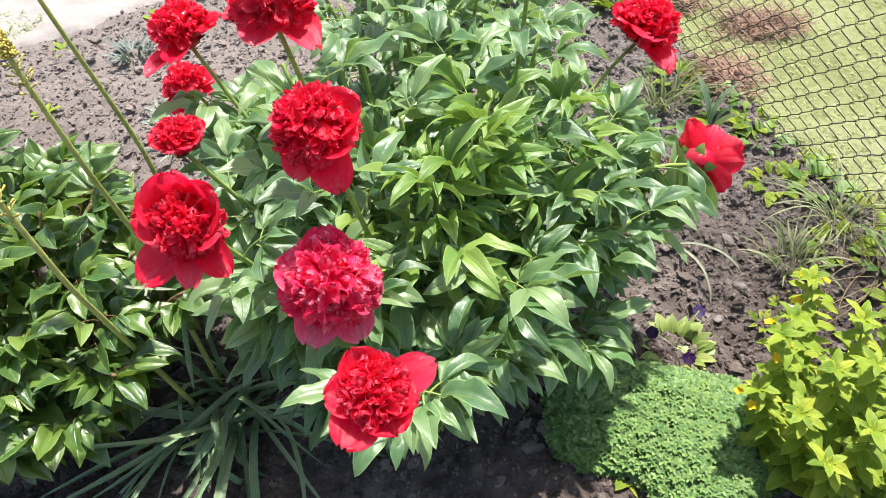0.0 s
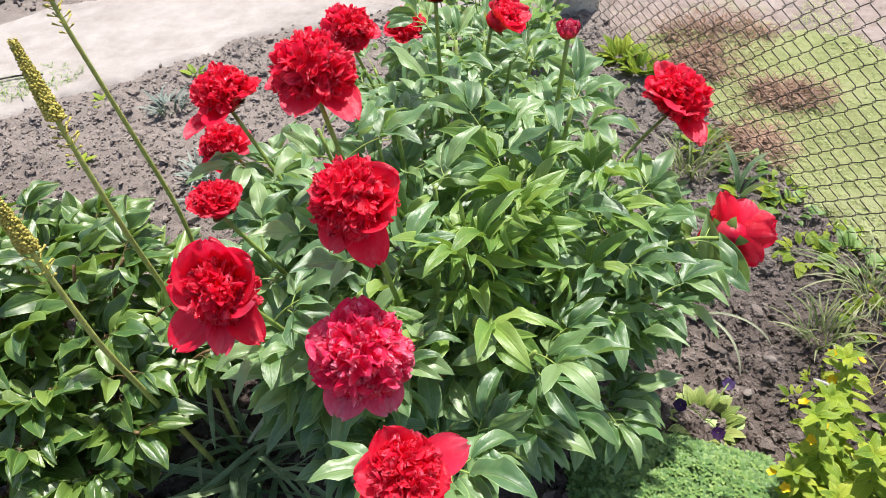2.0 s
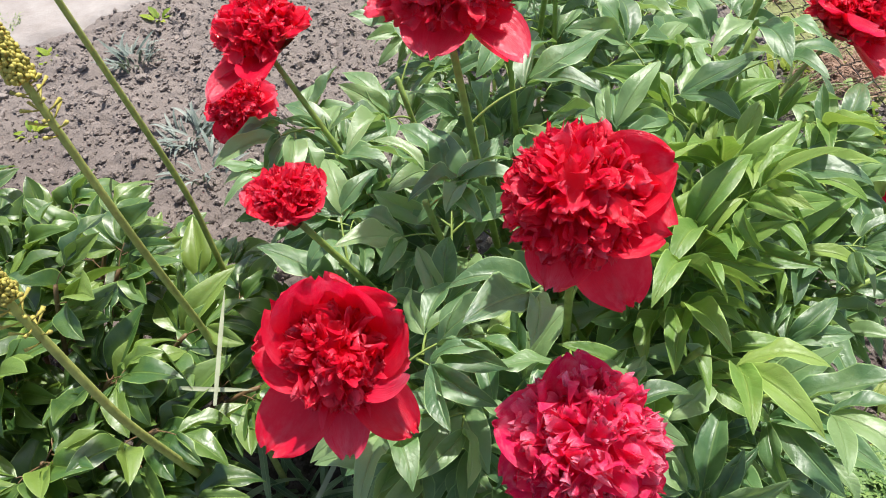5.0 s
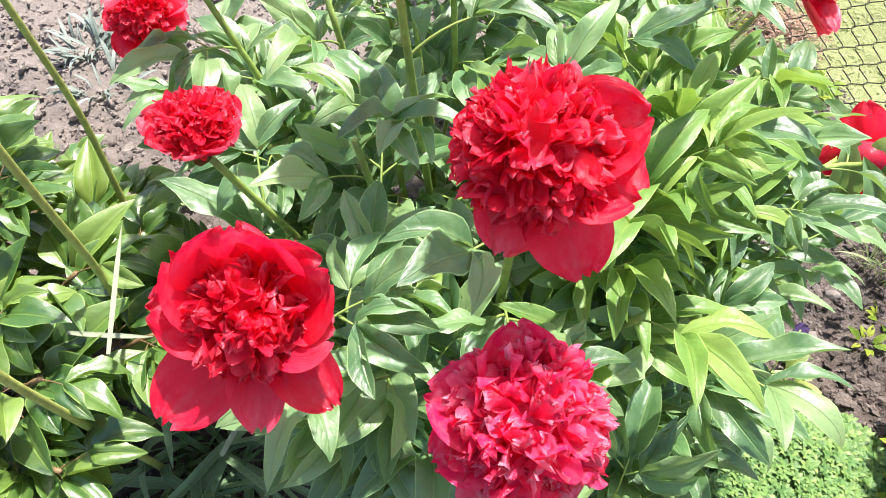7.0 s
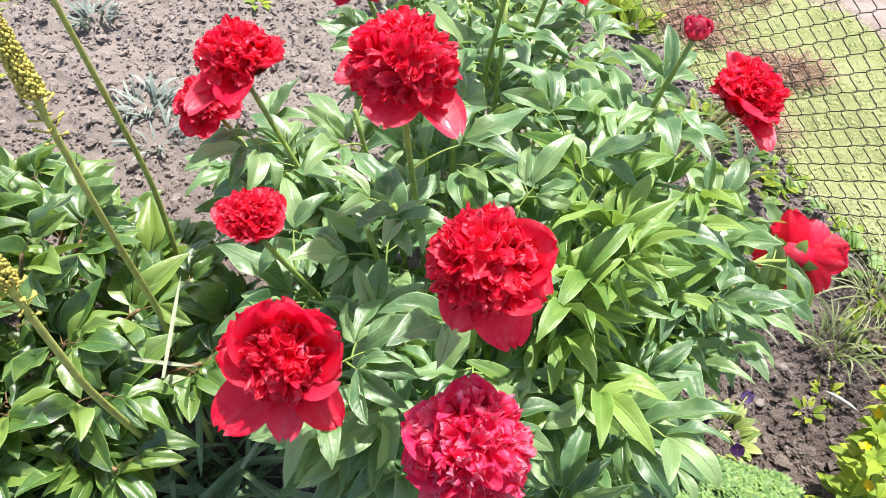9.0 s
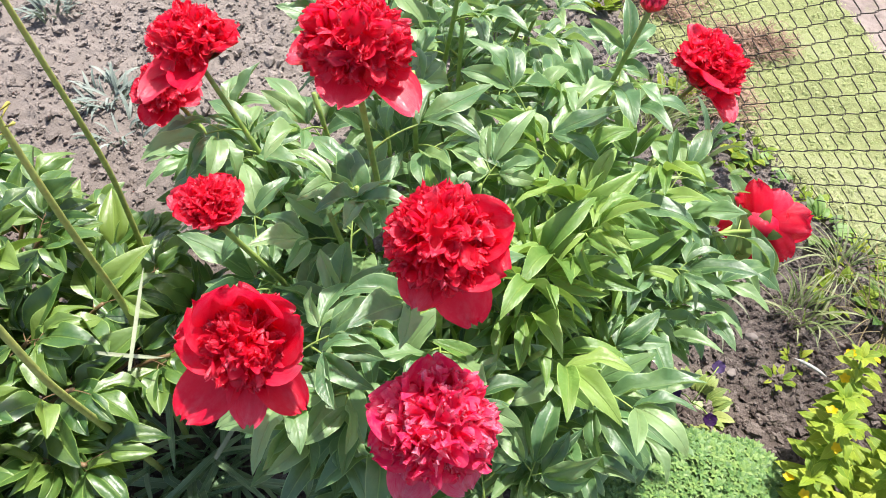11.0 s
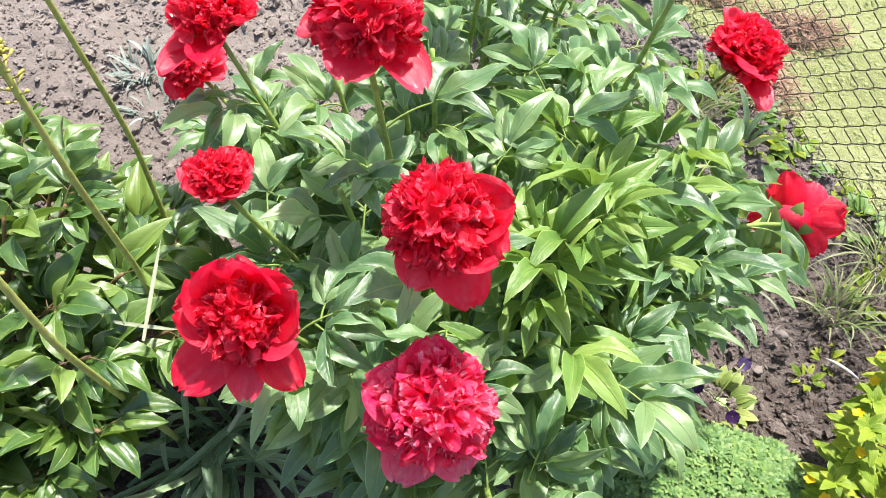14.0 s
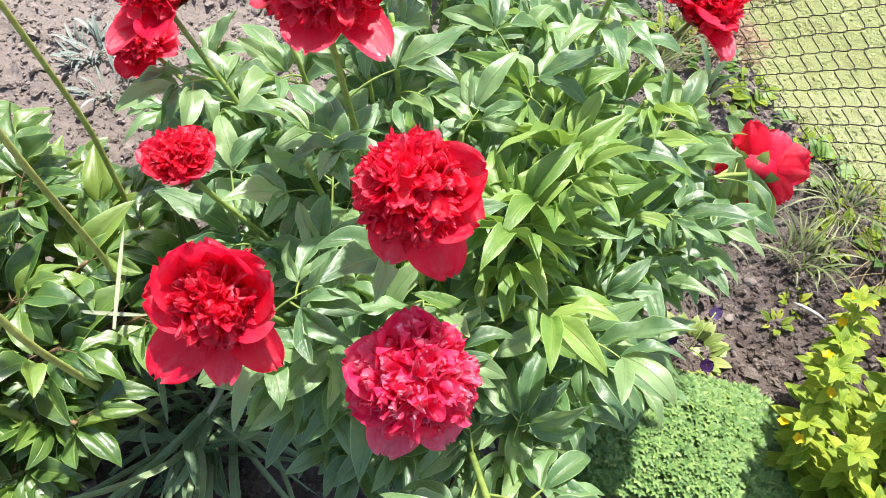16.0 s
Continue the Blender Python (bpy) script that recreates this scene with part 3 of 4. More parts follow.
def peony_stem(plant, base, tip, rng, leaflets, plan_set, size=0.092, nodes=5, start=0.38, bow=0.06, radius=0.0039, young=None, petiole=0.067, stem_mat=None, side_bow=None, end=0.97, rise=0.0):
    a, b = np.array(base), np.array(tip)
    out = b - a
    flat = np.array([out[0], out[1], 0.0])
    bw = side_bow if side_bow is not None else np.array([0, 0, bow]) + flat * 0.10
    pts = curve_points(a, b, bw, 12)
    part("stem", one(tube(pts, np.linspace(radius * 1.15, radius * 0.8, 12), 7), "stem", stem_mat or STEM), plant)
    turn = rng.uniform(0, 6.28)
    for k in range(nodes):
        s = start + (end - start) * k / max(1, nodes - 1)
        i = s * 11
        lo = int(min(10, i))
        p = pts[lo] + (pts[lo + 1] - pts[lo]) * (i - lo)
        d = pts[lo + 1] - pts[lo]
        d /= np.linalg.norm(d)
        turn += 2.4 + rng.uniform(-0.3, 0.3)
        side = np.array([math.cos(turn), math.sin(turn), 0.0])
        side = side + 0.55 * flat / (np.linalg.norm(flat) + 0.15)
        side /= np.linalg.norm(side)
        lift = 0.22 + rise + 0.45 * s + rng.uniform(-0.2, 0.25)
        ahead = side + d * lift
        last = k >= nodes - 2
        sz = size * (rng.uniform(0.85, 1.2) if not last else rng.uniform(0.75, 1.0))
        kind = young if (young and k >= nodes - 3) else leaflets
        add_leaf(plant, p, ahead, petiole * (1.15 - 0.55 * s) * rng.uniform(0.85, 1.2), sz, rng, kind, plan_set, simple=last and rng.random() < 0.5)


# ---------------------------------------------------------------- peony flowers
def flower_ball(r, seed, material, count=95, spread=1.9):
    """The ruffled ball of short inner petals, facing +z."""
    rng = random.Random(seed)
    g = Geo()
    v, f, uv = lump(seed + 40, 2, 0.06)
    g.add((v * np.array([1.3, 1.3, 1.2]) * r, f, uv))
    for i in range(count):
        q = (i + 0.5) / count
        th = spread * math.sqrt(q)
        ph = i * 2.39996 + rng.uniform(-0.25, 0.25)
        d = Vector((math.sin(th) * math.cos(ph), math.sin(th) * math.sin(ph), math.cos(th)))
        tang = Vector((rng.uniform(-1, 1), rng.uniform(-1, 1), rng.uniform(-1, 1))).cross(d).normalized()
        if rng.random() < 0.45:
            ln = r * rng.uniform(0.40, 0.66)
            p = petal_blade(ln, r * rng.uniform(0.32, 0.56), rng.uniform(0.2, 1.2), rng.uniform(0.5, 1.6), rng.uniform(0.08, 0.17), seed * 300 + i, 8, 9, 0.62, 0.08)
            g.add(p, aim(d * r * rng.uniform(0.56, 0.78) - tang * ln * 0.45, tang + d * rng.uniform(0.0, 0.5), d))
        else:
            ln = r * rng.uniform(0.42, 0.66)
            p = petal_blade(ln, r * rng.uniform(0.24, 0.46), rng.uniform(-0.3, 1.0), rng.uniform(-0.9, 0.9), rng.uniform(0.10, 0.20), seed * 300 + i, 7, 9, 0.66, 0.10)
            g.add(p, aim(d * r * rng.uniform(0.42, 0.58), d + tang * rng.uniform(0.0, 0.6), tang))
    return g.mesh("petal_ball", material)


def peony_flower(plant, at, axis, r, guards, seed, material=None, label="", count=95, spread=1.9, facing=(0, 0, 1)):
    """guards: rows of azimuth, angle from the axis, length, width (degrees and ball radii) of the large outer petals."""
    material = material or PETAL
    z = Vector(axis).normalized()
    side = Vector(facing).cross(z)
    side = side.normalized() if side.length > 1e-3 else Vector((1, 0, 0))
    m = Matrix((side, z.cross(side), z)).transposed().to_4x4()
    m = Matrix.Translation(Vector(at)) @ m
    flower = part("flower", flower_ball(r, seed, material, int(count * 2.2), spread), plant, m, label)
    rng = random.Random(seed + 9)
    base = Vector((0, 0, -0.28 * r))
    for az, tilt, ln, wd in guards:
        a, t = radians(az), radians(tilt)
        d = Vector((math.sin(t) * math.cos(a), math.sin(t) * math.sin(a), math.cos(t)))
        up = Vector((-math.cos(t) * math.cos(a), -math.cos(t) * math.sin(a), math.sin(t)))
        me = one(petal_blade(r * ln, r * wd, rng.uniform(0.35, 0.6), rng.uniform(0.1, 0.55), 0.045, seed * 50 + int(az), 12, 11, 0.58, 0.025), "guard_petal", material)
        part("guard_petal", me, flower, m @ aim(base, d, up))
    cup = Geo()
    for k in range(5):
        a = k * 1.257 + 0.3
        d = Vector((math.cos(a) * 0.9, math.sin(a) * 0.9, -0.1))
        cup.add(leaf_blade(r * 0.95, r * 0.5, 0.2, -0.5, 0.02, 0.5, nu=6, nv=5, seed=k), aim((0, 0, -0.36 * r), d))
    cup.add(tube([(0, 0, -0.62 * r), (0, 0, -0.45 * r), (0, 0, -0.3 * r)], [0.1 * r, 0.24 * r, 0.3 * r], 8))
    part("calyx", cup.mesh("calyx", CALYX), flower, m)
    return m @ Vector((0, 0, -0.6 * r))


def ring(n, tilt, ln, wd, start=0, jitter=9, seed=0):
    rng = random.Random(seed)
    return [(start + 360 * k / n + rng.uniform(-jitter, jitter), tilt + rng.uniform(-jitter, jitter), ln * rng.uniform(0.9, 1.1), wd * rng.uniform(0.9, 1.1)) for k in range(n)]


# ---------------------------------------------------------------- the flowering peony, in two clumps
rng = random.Random(42)
peony = thing("peony_plant", (0.101, 0.940, 0), "bushy green peony with large crimson double blooms", "flowering plant", "peonies")
peony_back = thing("peony_plant", (0.042, 1.363, 0), "peony clump with crimson blooms and one closed bud", "flowering plant", "peonies")

BLOOMS = [
    # plant, place, axis, radius, guards, seed, material, petals, spread
    (peony, (0.087, 0.686, 0.745), (-0.01, -0.59, 0.81), 0.0385, [(255, 88, 1.5, 1.1), (296, 96, 1.85, 1.2), (335, 74, 1.6, 1.35), (18, 68, 1.6, 1.35), (60, 58, 1.15, 1.2), (190, 70, 1.15, 1.2), (125, 62, 1.1, 1.2)], 1, PETAL, 110, 1.9),
    (peony, (-0.066, 0.639, 0.648), (0.1, -0.59, 0.8), 0.0370, [(268, 92, 1.9, 0.95), (305, 90, 2.0, 1.05), (228, 94, 2.2, 1.3), (172, 66, 1.65, 1.45), (90, 52, 2.0, 1.9), (24, 52, 1.9, 1.7), (345, 60, 1.75, 1.5), (130, 52, 1.75, 1.6)], 2, PETAL, 115, 1.95),
    (peony, (0.096, 0.6, 0.606), (0.17, -0.44, 0.89), 0.0455, [(85, 72, 1.4, 1.2), (150, 78, 1.4, 1.2), (235, 105, 1.55, 1.1), (285, 112, 1.5, 1.05), (190, 95, 1.3, 1.1), (330, 100, 1.2, 1.0)], 3, PETAL_PINK, 140, 2.1),
    (peony, (0.175, 0.451, 0.638), (0.19, -0.28, 0.94), 0.0306, [(0, 86, 2.05, 1.25), (95, 66, 1.6, 1.4), (160, 72, 1.5, 1.4), (215, 84, 1.75, 1.5), (275, 74, 1.5, 1.55), (320, 70, 1.45, 1.3), (50, 64, 1.35, 1.3)], 4, PETAL, 80, 1.5),
    (peony, (-0.136, 0.788, 0.639), (0.07, -0.05, 1), 0.0295, ring(7, 74, 1.35, 1.3, 10, seed=5), 5, PETAL, 70, 1.35),
    (peony, (-0.34, 1.167, 0.455), (-0.22, -0.27, 0.89), 0.0378, ring(7, 92, 1.45, 1.3, 20, seed=6), 6, PETAL, 75, 1.6),
    (peony, (-0.215, 1.019, 0.651), (-0.19, 0.03, 0.93), 0.0423, [(330, 105, 1.95, 1.2), (20, 92, 1.9, 1.1), (200, 105, 1.75, 1.3), (245, 108, 1.6, 1.3), (290, 108, 1.6, 1.3), (100, 80, 1.4, 1.3), (150, 90, 1.5, 1.3)], 7, PETAL, 85, 1.5),
    (peony, (0.0, 0.868, 0.783), (0.09, 0.06, 1), 0.0435, [(262, 150, 1.8, 0.95), (200, 112, 1.75, 1.1), (335, 108, 1.5, 1.2), (300, 128, 1.2, 1.05), (140, 110, 1.4, 1.2), (60, 105, 1.4, 1.2), (20, 110, 1.6, 1.1), (232, 126, 1.35, 1.0)], 8, PETAL, 115, 1.9),
    (peony, (0.469, 1.243, 0.51), (0.33, 0.01, 0.92), 0.0500, [(172, 72, 1.95, 1.3), (205, 98, 1.7, 1.2), (258, 126, 1.75, 1.5), (298, 120, 1.65, 1.5), (235, 112, 1.6, 1.2), (110, 70, 1.6, 1.3), (40, 66, 1.6, 1.3), (350, 78, 1.7, 1.3), (318, 96, 1.5, 1.2)], 9, PETAL, 100, 1.6),
    (peony, (0.555, 1.048, 0.387), (0.59, 0.58, -0.2), 0.0396, ring(9, 72, 1.75, 1.25, 0, 14, seed=10), 10, PETAL, 60, 1.2),
    (peony_back, (-0.131, 1.372, 0.574), (0.04, -0.2, 1), 0.0450, ring(7, 100, 1.3, 1.2, 0, seed=11), 11, PETAL, 95, 1.8),
    (peony_back, (0.167, 1.297, 0.629), (0.65, -0.09, 0.68), 0.0324, ring(6, 50, 1.8, 1.6, 15, seed=12), 12, PETAL, 45, 0.9),
    (peony_back, (0.096, 1.15, 0.756), (0.11, -0.09, 1), 0.0378, ring(9, 68, 1.5, 1.4, 0, seed=13), 13, PETAL, 75, 1.3),
    (peony_back, (-0.039, 1.463, 0.528), (0.08, -0.09, 1), 0.0360, ring(7, 78, 1.35, 1.3, 30, seed=14), 14, PETAL, 70, 1.5),
]
CLEAR.extend((Vector(b[1]), (2.1 if b[5] in (6, 7, 9) else 1.5) * b[3]) for b in BLOOMS)
BUD_AT = (0.29, 1.024, 0.752)
CLEAR.append((Vector(BUD_AT), 0.045))
STEM_BOWS = {10: np.array([0.0, -0.02, 0.14]), 9: np.array([-0.02, 0.0, 0.06])}
for plant, at, axis, r, guards, seed, material, count, spread in BLOOMS:
    foot = peony_flower(plant, at, axis, r, guards, seed, material, "full crimson double bloom" if material is PETAL else "full magenta bloom, its petal tips paler with painted highlights", count, spread)
    c = WORLD_OF[plant].translation
    base = (c.x + 0.25 * (at[0] - c.x) * 0.5 + rng.uniform(-0.03, 0.03), c.y + 0.12 * (at[1] - c.y) + rng.uniform(-0.03, 0.03), -0.01)
    peony_stem(plant, base, foot, rng, LEAFLETS, PLANS, nodes=6, start=0.34, size=0.090, young=None, side_bow=STEM_BOWS.get(seed), end={10: 0.93, 13: 0.86}.get(seed, 0.80))

# the closed bud
bud = Geo()
for k in range(9):
    a = k * 2.4
    d = Vector((math.cos(a), math.sin(a), 0.15))
    bud.add(petal_blade(0.045, 0.034, 0.6, 2.3, 0.02, 700 + k, 9, 7, 0.6), aim((math.cos(a) * 0.002, math.sin(a) * 0.002, -0.018 - 0.0004 * k), d, (-math.cos(a) * 0.2, -math.sin(a) * 0.2, 1.0)))
bud.add(tuple([lump(77, 2, 0.02)[0] * np.array([0.034, 0.034, 0.036]), *lump(77, 2, 0.02)[1:]]))
bm_bud = part("flower_bud", bud.mesh("flower_bud", PETAL_BUD), peony_back, Matrix.Translation(BUD_AT) @ Matrix.Diagonal((0.56, 0.56, 0.66, 1)), "round closed dark-red bud")
cup = Geo()
for k in range(5):
    a = k * 1.257
    cup.add(leaf_blade(0.034, 0.018, 0.3, -0.9, 0.03, 0.5, nu=7, nv=5, seed=k), aim((0, 0, -0.022), (math.cos(a), math.sin(a), 0.5)))
part("calyx", cup.mesh("calyx", CALYX), bm_bud, WORLD_OF[bm_bud])
peony_stem(peony_back, (0.19, 1.146, -0.01), (BUD_AT[0], BUD_AT[1], BUD_AT[2] - 0.013), rng, LEAFLETS, PLANS, nodes=4, start=0.45, end=0.80)

TIPS_FRONT = [(0.312, 0.876, 0.459), (0.269, 0.706, 0.491), (-0.02, 0.66, 0.46), (0.442, 0.919, 0.378), (0.197, 0.715, 0.54), (-0.014, 0.905, 0.558), (0.35, 1.009, 0.54), (0.095, 0.828, 0.54),
              (0.222, 0.955, 0.576), (-0.103, 0.792, 0.441), (-0.043, 0.699, 0.378), (0.226, 0.676, 0.378), (0.091, 0.647, 0.36), (0.404, 1.045, 0.45), (-0.15, 0.999, 0.477), (0.283, 0.773, 0.423),
              (0.171, 0.817, 0.558), (0.245, 0.72, 0.27), (0.014, 0.661, 0.27), (0.184, 1.046, 0.558), (0.002, 1.041, 0.567), (0.283, 0.954, 0.504), (0.503, 1.021, 0.342), (0.526, 1.061, 0.369), (0.452, 1.105, 0.405)]
TIPS_BACK = [(-0.04, 1.236, 0.54), (0.156, 1.181, 0.576), (0.282, 1.187, 0.54), (0.041, 1.373, 0.54), (0.219, 1.37, 0.513), (-0.125, 1.479, 0.432), (0.105, 1.544, 0.45), (0.262, 1.509, 0.396), (0.349, 1.281, 0.45), (-0.034, 1.577, 0.396), (0.188, 1.284, 0.558), (0.089, 1.681, 0.423), (0.196, 1.649, 0.396), (-0.009, 1.683, 0.378)]
LOW_TIPS = [(0.37, 0.80, 0.24), (0.39, 0.84, 0.21), (0.29, 0.76, 0.29), (0.03, 0.68, 0.50), (-0.02, 0.72, 0.52), (0.20, 0.62, 0.40)]
INNER_TIPS = [(-0.08, 1.021, 0.594), (0.05, 1.138, 0.576), (0.233, 1.104, 0.567), (0.001, 0.774, 0.495), (0.375, 0.909, 0.45), (-0.19, 1.011, 0.486), (-0.128, 0.907, 0.504), (-0.255, 1.075, 0.414), (-0.032, 0.833, 0.594), (0.179, 0.993, 0.621), (0.125, 0.881, 0.603), (0.299, 1.079, 0.603), (0.095, 1.278, 0.603), (0.039, 1.031, 0.63)]
YOUNG_TIPS = {0, 4, 7, 16, 8, 6}
for k, tip in enumerate(TIPS_FRONT):
    base = (0.101 + 0.3 * (tip[0] - 0.101) + rng.uniform(-0.03, 0.03), 0.940 + 0.3 * (tip[1] - 0.940) + rng.uniform(-0.03, 0.03), -0.01)
    peony_stem(peony, base, tip, rng, LEAFLETS, PLANS, nodes=6, start=0.38, size=0.094, rise=0.12, young=LEAFLETS_YOUNG if k in YOUNG_TIPS else None)
for tip in INNER_TIPS:
    base = (0.101 + 0.3 * (tip[0] - 0.101), 0.940 + 0.3 * (tip[1] - 0.940), -0.01)
    peony_stem(peony, base, tip, rng, LEAFLETS, PLANS, nodes=5, start=0.55, size=0.090)
for tip in ((0.224, 0.823, 0.599), (0.185, 0.776, 0.581), (0.245, 0.884, 0.567)):
    base = (0.101 + 0.3 * (tip[0] - 0.101), 0.940 + 0.3 * (tip[1] - 0.940), -0.01)
    peony_stem(peony, base, tip, rng, LEAFLETS, PLANS, nodes=4, start=0.70, size=0.096, young=LEAFLETS_YOUNG, rise=0.7)
for tip in LOW_TIPS:
    base = (0.101 + 0.35 * (tip[0] - 0.101), 0.940 + 0.35 * (tip[1] - 0.940), -0.01)
    peony_stem(peony, base, tip, rng, LEAFLETS, PLANS, nodes=4, start=0.62, size=0.092, rise=0.05)
for tip in TIPS_BACK:
    base = (0.042 + 0.3 * (tip[0] - 0.042) + rng.uniform(-0.03, 0.03), 1.363 + 0.3 * (tip[1] - 1.363) + rng.uniform(-0.03, 0.03), -0.01)
    peony_stem(peony_back, base, tip, rng, LEAFLETS, PLANS, nodes=4, start=0.60, size=0.092)

# ---------------------------------------------------------------- the broad-leaved peony without blooms
broad = thing("leafy_plant", (-0.722, 0.799, 0), "dense low peony foliage with broad glossy yellow-green leaves, no blooms", "plant", "peonies")
rng = random.Random(77)
for k in range(46):
    a, q = k * 2.39996, math.sqrt((k + 0.5) / 46)
    x, y = -0.705 + 0.514 * q * math.cos(a), 0.827 + 0.307 * q * math.sin(a)
    z = 0.415 - 0.18 * q ** 2.5 + rng.uniform(-0.04, 0.03)
    base = (-0.722 + 0.4 * (x - -0.722), 0.799 + 0.4 * (y - 0.799), -0.01)
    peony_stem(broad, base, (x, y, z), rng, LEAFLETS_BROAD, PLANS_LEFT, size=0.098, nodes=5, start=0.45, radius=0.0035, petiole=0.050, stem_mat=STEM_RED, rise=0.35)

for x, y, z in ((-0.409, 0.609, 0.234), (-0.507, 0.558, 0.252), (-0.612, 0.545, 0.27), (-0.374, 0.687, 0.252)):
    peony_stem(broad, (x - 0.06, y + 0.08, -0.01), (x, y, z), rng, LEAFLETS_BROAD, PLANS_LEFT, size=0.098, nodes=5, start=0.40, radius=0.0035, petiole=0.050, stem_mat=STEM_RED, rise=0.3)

# ---------------------------------------------------------------- foxtail lily: strap leaves and tall spikes
lily = thing("foxtail_lily", (-0.246, 0.739, 0), "foxtail lily with arching strap leaves and tall yellow-green seed spikes", "flowering plant")
rng = random.Random(11)


def strap(length, width, rise, fall, seed, keel=0.35, nu=14, kink=0.0, bend=None):
    """A long arching leaf along +x that rises, then falls."""
    r = random.Random(seed)
    s = np.linspace(0, 1, nu)
    ang = rise - (rise + fall) * s ** 1.1 - kink * (s > r.uniform(0.35, 0.7))
    cx = np.concatenate([[0], np.cumsum(np.cos((ang[1:] + ang[:-1]) / 2) * np.diff(s))]) * length
    cz = np.concatenate([[0], np.cumsum(np.sin((ang[1:] + ang[:-1]) / 2) * np.diff(s))]) * length
    w = width * np.minimum(1.0, 0.75 + s) * np.clip((1 - s) * 3.2, 0.03, 1) ** 0.7
    v = np.linspace(-1, 1, 5)
    y = 0.5 * w[:, None] * v[None]
    sway = (r.uniform(-0.3, 0.3) if bend is None else bend) * length * s ** 2
    return sheet(np.stack([cx[:, None] + 0 * y, y + sway[:, None], cz[:, None] + keel * np.abs(y)], -1))


for k in range(58):
    a = rng.gauss(radians(-85), 0.85) if k % 5 else rng.uniform(0, 6.28)
    ln, wd = rng.uniform(0.20, 0.44), rng.choice((0.009, 0.012, 0.014, 0.018))
    me = one(strap(ln, wd, rng.uniform(0.1, 1.25), rng.uniform(0.0, 0.8), 900 + k, kink=rng.choice((0, 0, 0.5, 1.0, 1.7, -0.6)), bend=rng.gauss(0, 0.5)), "strap_leaf", LEAF_STRAP)
    q, b = rng.uniform(0.0, 0.07), rng.uniform(0, 6.28)
    part("strap_leaf", me, lily, aim((-0.265 + q * math.cos(b), 0.780 + q * math.sin(b), 0.01), (math.cos(a), math.sin(a), 0), (0, 0, 1), 1.0, rng.uniform(-1.0, 1.0)))
# one leaf that hangs straight down over the rest
me = one(strap(0.155, 0.009, 0.05, 0.05, 960, nu=12, bend=0.0), "strap_leaf", LEAF_STRAP)
part("strap_leaf", me, lily, aim((-0.257, 0.777, 0.31), (0.0, -0.085, -0.15), (0.1, -0.8, 0.6)))


def spike(points, head, seed):
    """A stalk along points; the last head metres carry crowded buds."""
    pts = np.array(points, float)
    s = np.concatenate([[0], np.cumsum(np.linalg.norm(np.diff(pts, axis=0), axis=1))])
    t = np.linspace(0, s[-1], 40)
    fine = np.stack([np.interp(t, s, pts[:, i]) for i in range(3)], 1)
    for _ in range(5):
        fine[1:-1] = 0.25 * fine[:-2] + 0.5 * fine[1:-1] + 0.25 * fine[2:]
    stalk = part("flower_stalk", one(tube(fine, np.linspace(0.0052, 0.0032, 40), 8), "flower_stalk", STALK), lily)
    g, r = Geo(), random.Random(seed)
    n = 820
    for i in range(n):
        f = i / n
        d = s[-1] - head * (1 - f)
        p = np.array([np.interp(d, t, fine[:, j]) for j in range(3)])
        a = i * 2.39996 + r.uniform(-0.5, 0.5)
        size = 0.0042 * (1 - 0.55 * f) * r.uniform(0.8, 1.15)
        reach = (0.0080 * (1 - 0.72 * f) + 0.0025) * r.uniform(0.75, 1.12)
        side = Vector((math.cos(a), math.sin(a), 0.35))
        q = Vector(p) + side * reach
        v, fc, uv = LUMPS[i % 8]
        g.add((v, fc, uv), Matrix.Translation(q) @ Matrix.Diagonal((size, size, size * 1.3, 1)))
    f = np.linspace(0, 1, 12)
    core = np.stack([np.interp(s[-1] - head * (1 - f), t, fine[:, j]) for j in range(3)], 1)
    g.add(tube(core, 0.0070 * (1 - 0.72 * f) + 0.0015, 9))
    for i in range(16):
        d = s[-1] - head - 0.004 - 0.05 * i / 16
        p = np.array([np.interp(d, t, fine[:, j]) for j in range(3)])
        a = i * 2.39996
        q = p + np.array([math.cos(a), math.sin(a), 0.6]) * 0.016
        g.add(tube([p, (p + q) / 2 + (0, 0, -0.001), q], [0.0008, 0.0008, 0.002], 4))
    part("seed_head", g.mesh("seed_head", SEED_GOLD), stalk, None, "crowded golden-green round buds")


spike([(-0.371, 0.997, 0), (-0.392, 1.041, 0.405), (-0.421, 1.013, 0.792), (-0.467, 1.062, 0.927)], 0.135, 1)
spike([(-0.307, 0.812, 0), (-0.318, 0.843, 0.36), (-0.314, 0.816, 0.558), (-0.32, 0.811, 0.72), (-0.349, 0.839, 0.839)], 0.100, 2)
spike([(-0.326, 0.755, 0), (-0.299, 0.663, 0.495), (-0.315, 0.667, 0.76)], 0.092, 3)

# dry flat stems caught in the foliage
dry = thing("straw_bundle", (-0.307, 0.756, 0.0), "bleached flat dry stems lying in the strap leaves", "dry stems")
for k, (a, b, w) in enumerate((((-0.275, 0.742, 0.378), (-0.278, 0.861, 0.427), 0.0052), ((-0.335, 0.775, 0.356), (-0.251, 0.777, 0.347), 0.0050), ((-0.204, 0.717, 0.18), (-0.174, 0.784, 0.198), 0.007))):
    d = Vector(b) - Vector(a)
    part("dry_stem", one(strap(d.length, w, 0.08, 0.08, 970 + k, 0.15, 9, bend=0.03), "dry_stem", STRAW), dry, aim(a, d, (0, -0.5, 0.85)))

# silvery drooping leaves round the bloom that lies to the side
rng = random.Random(19)
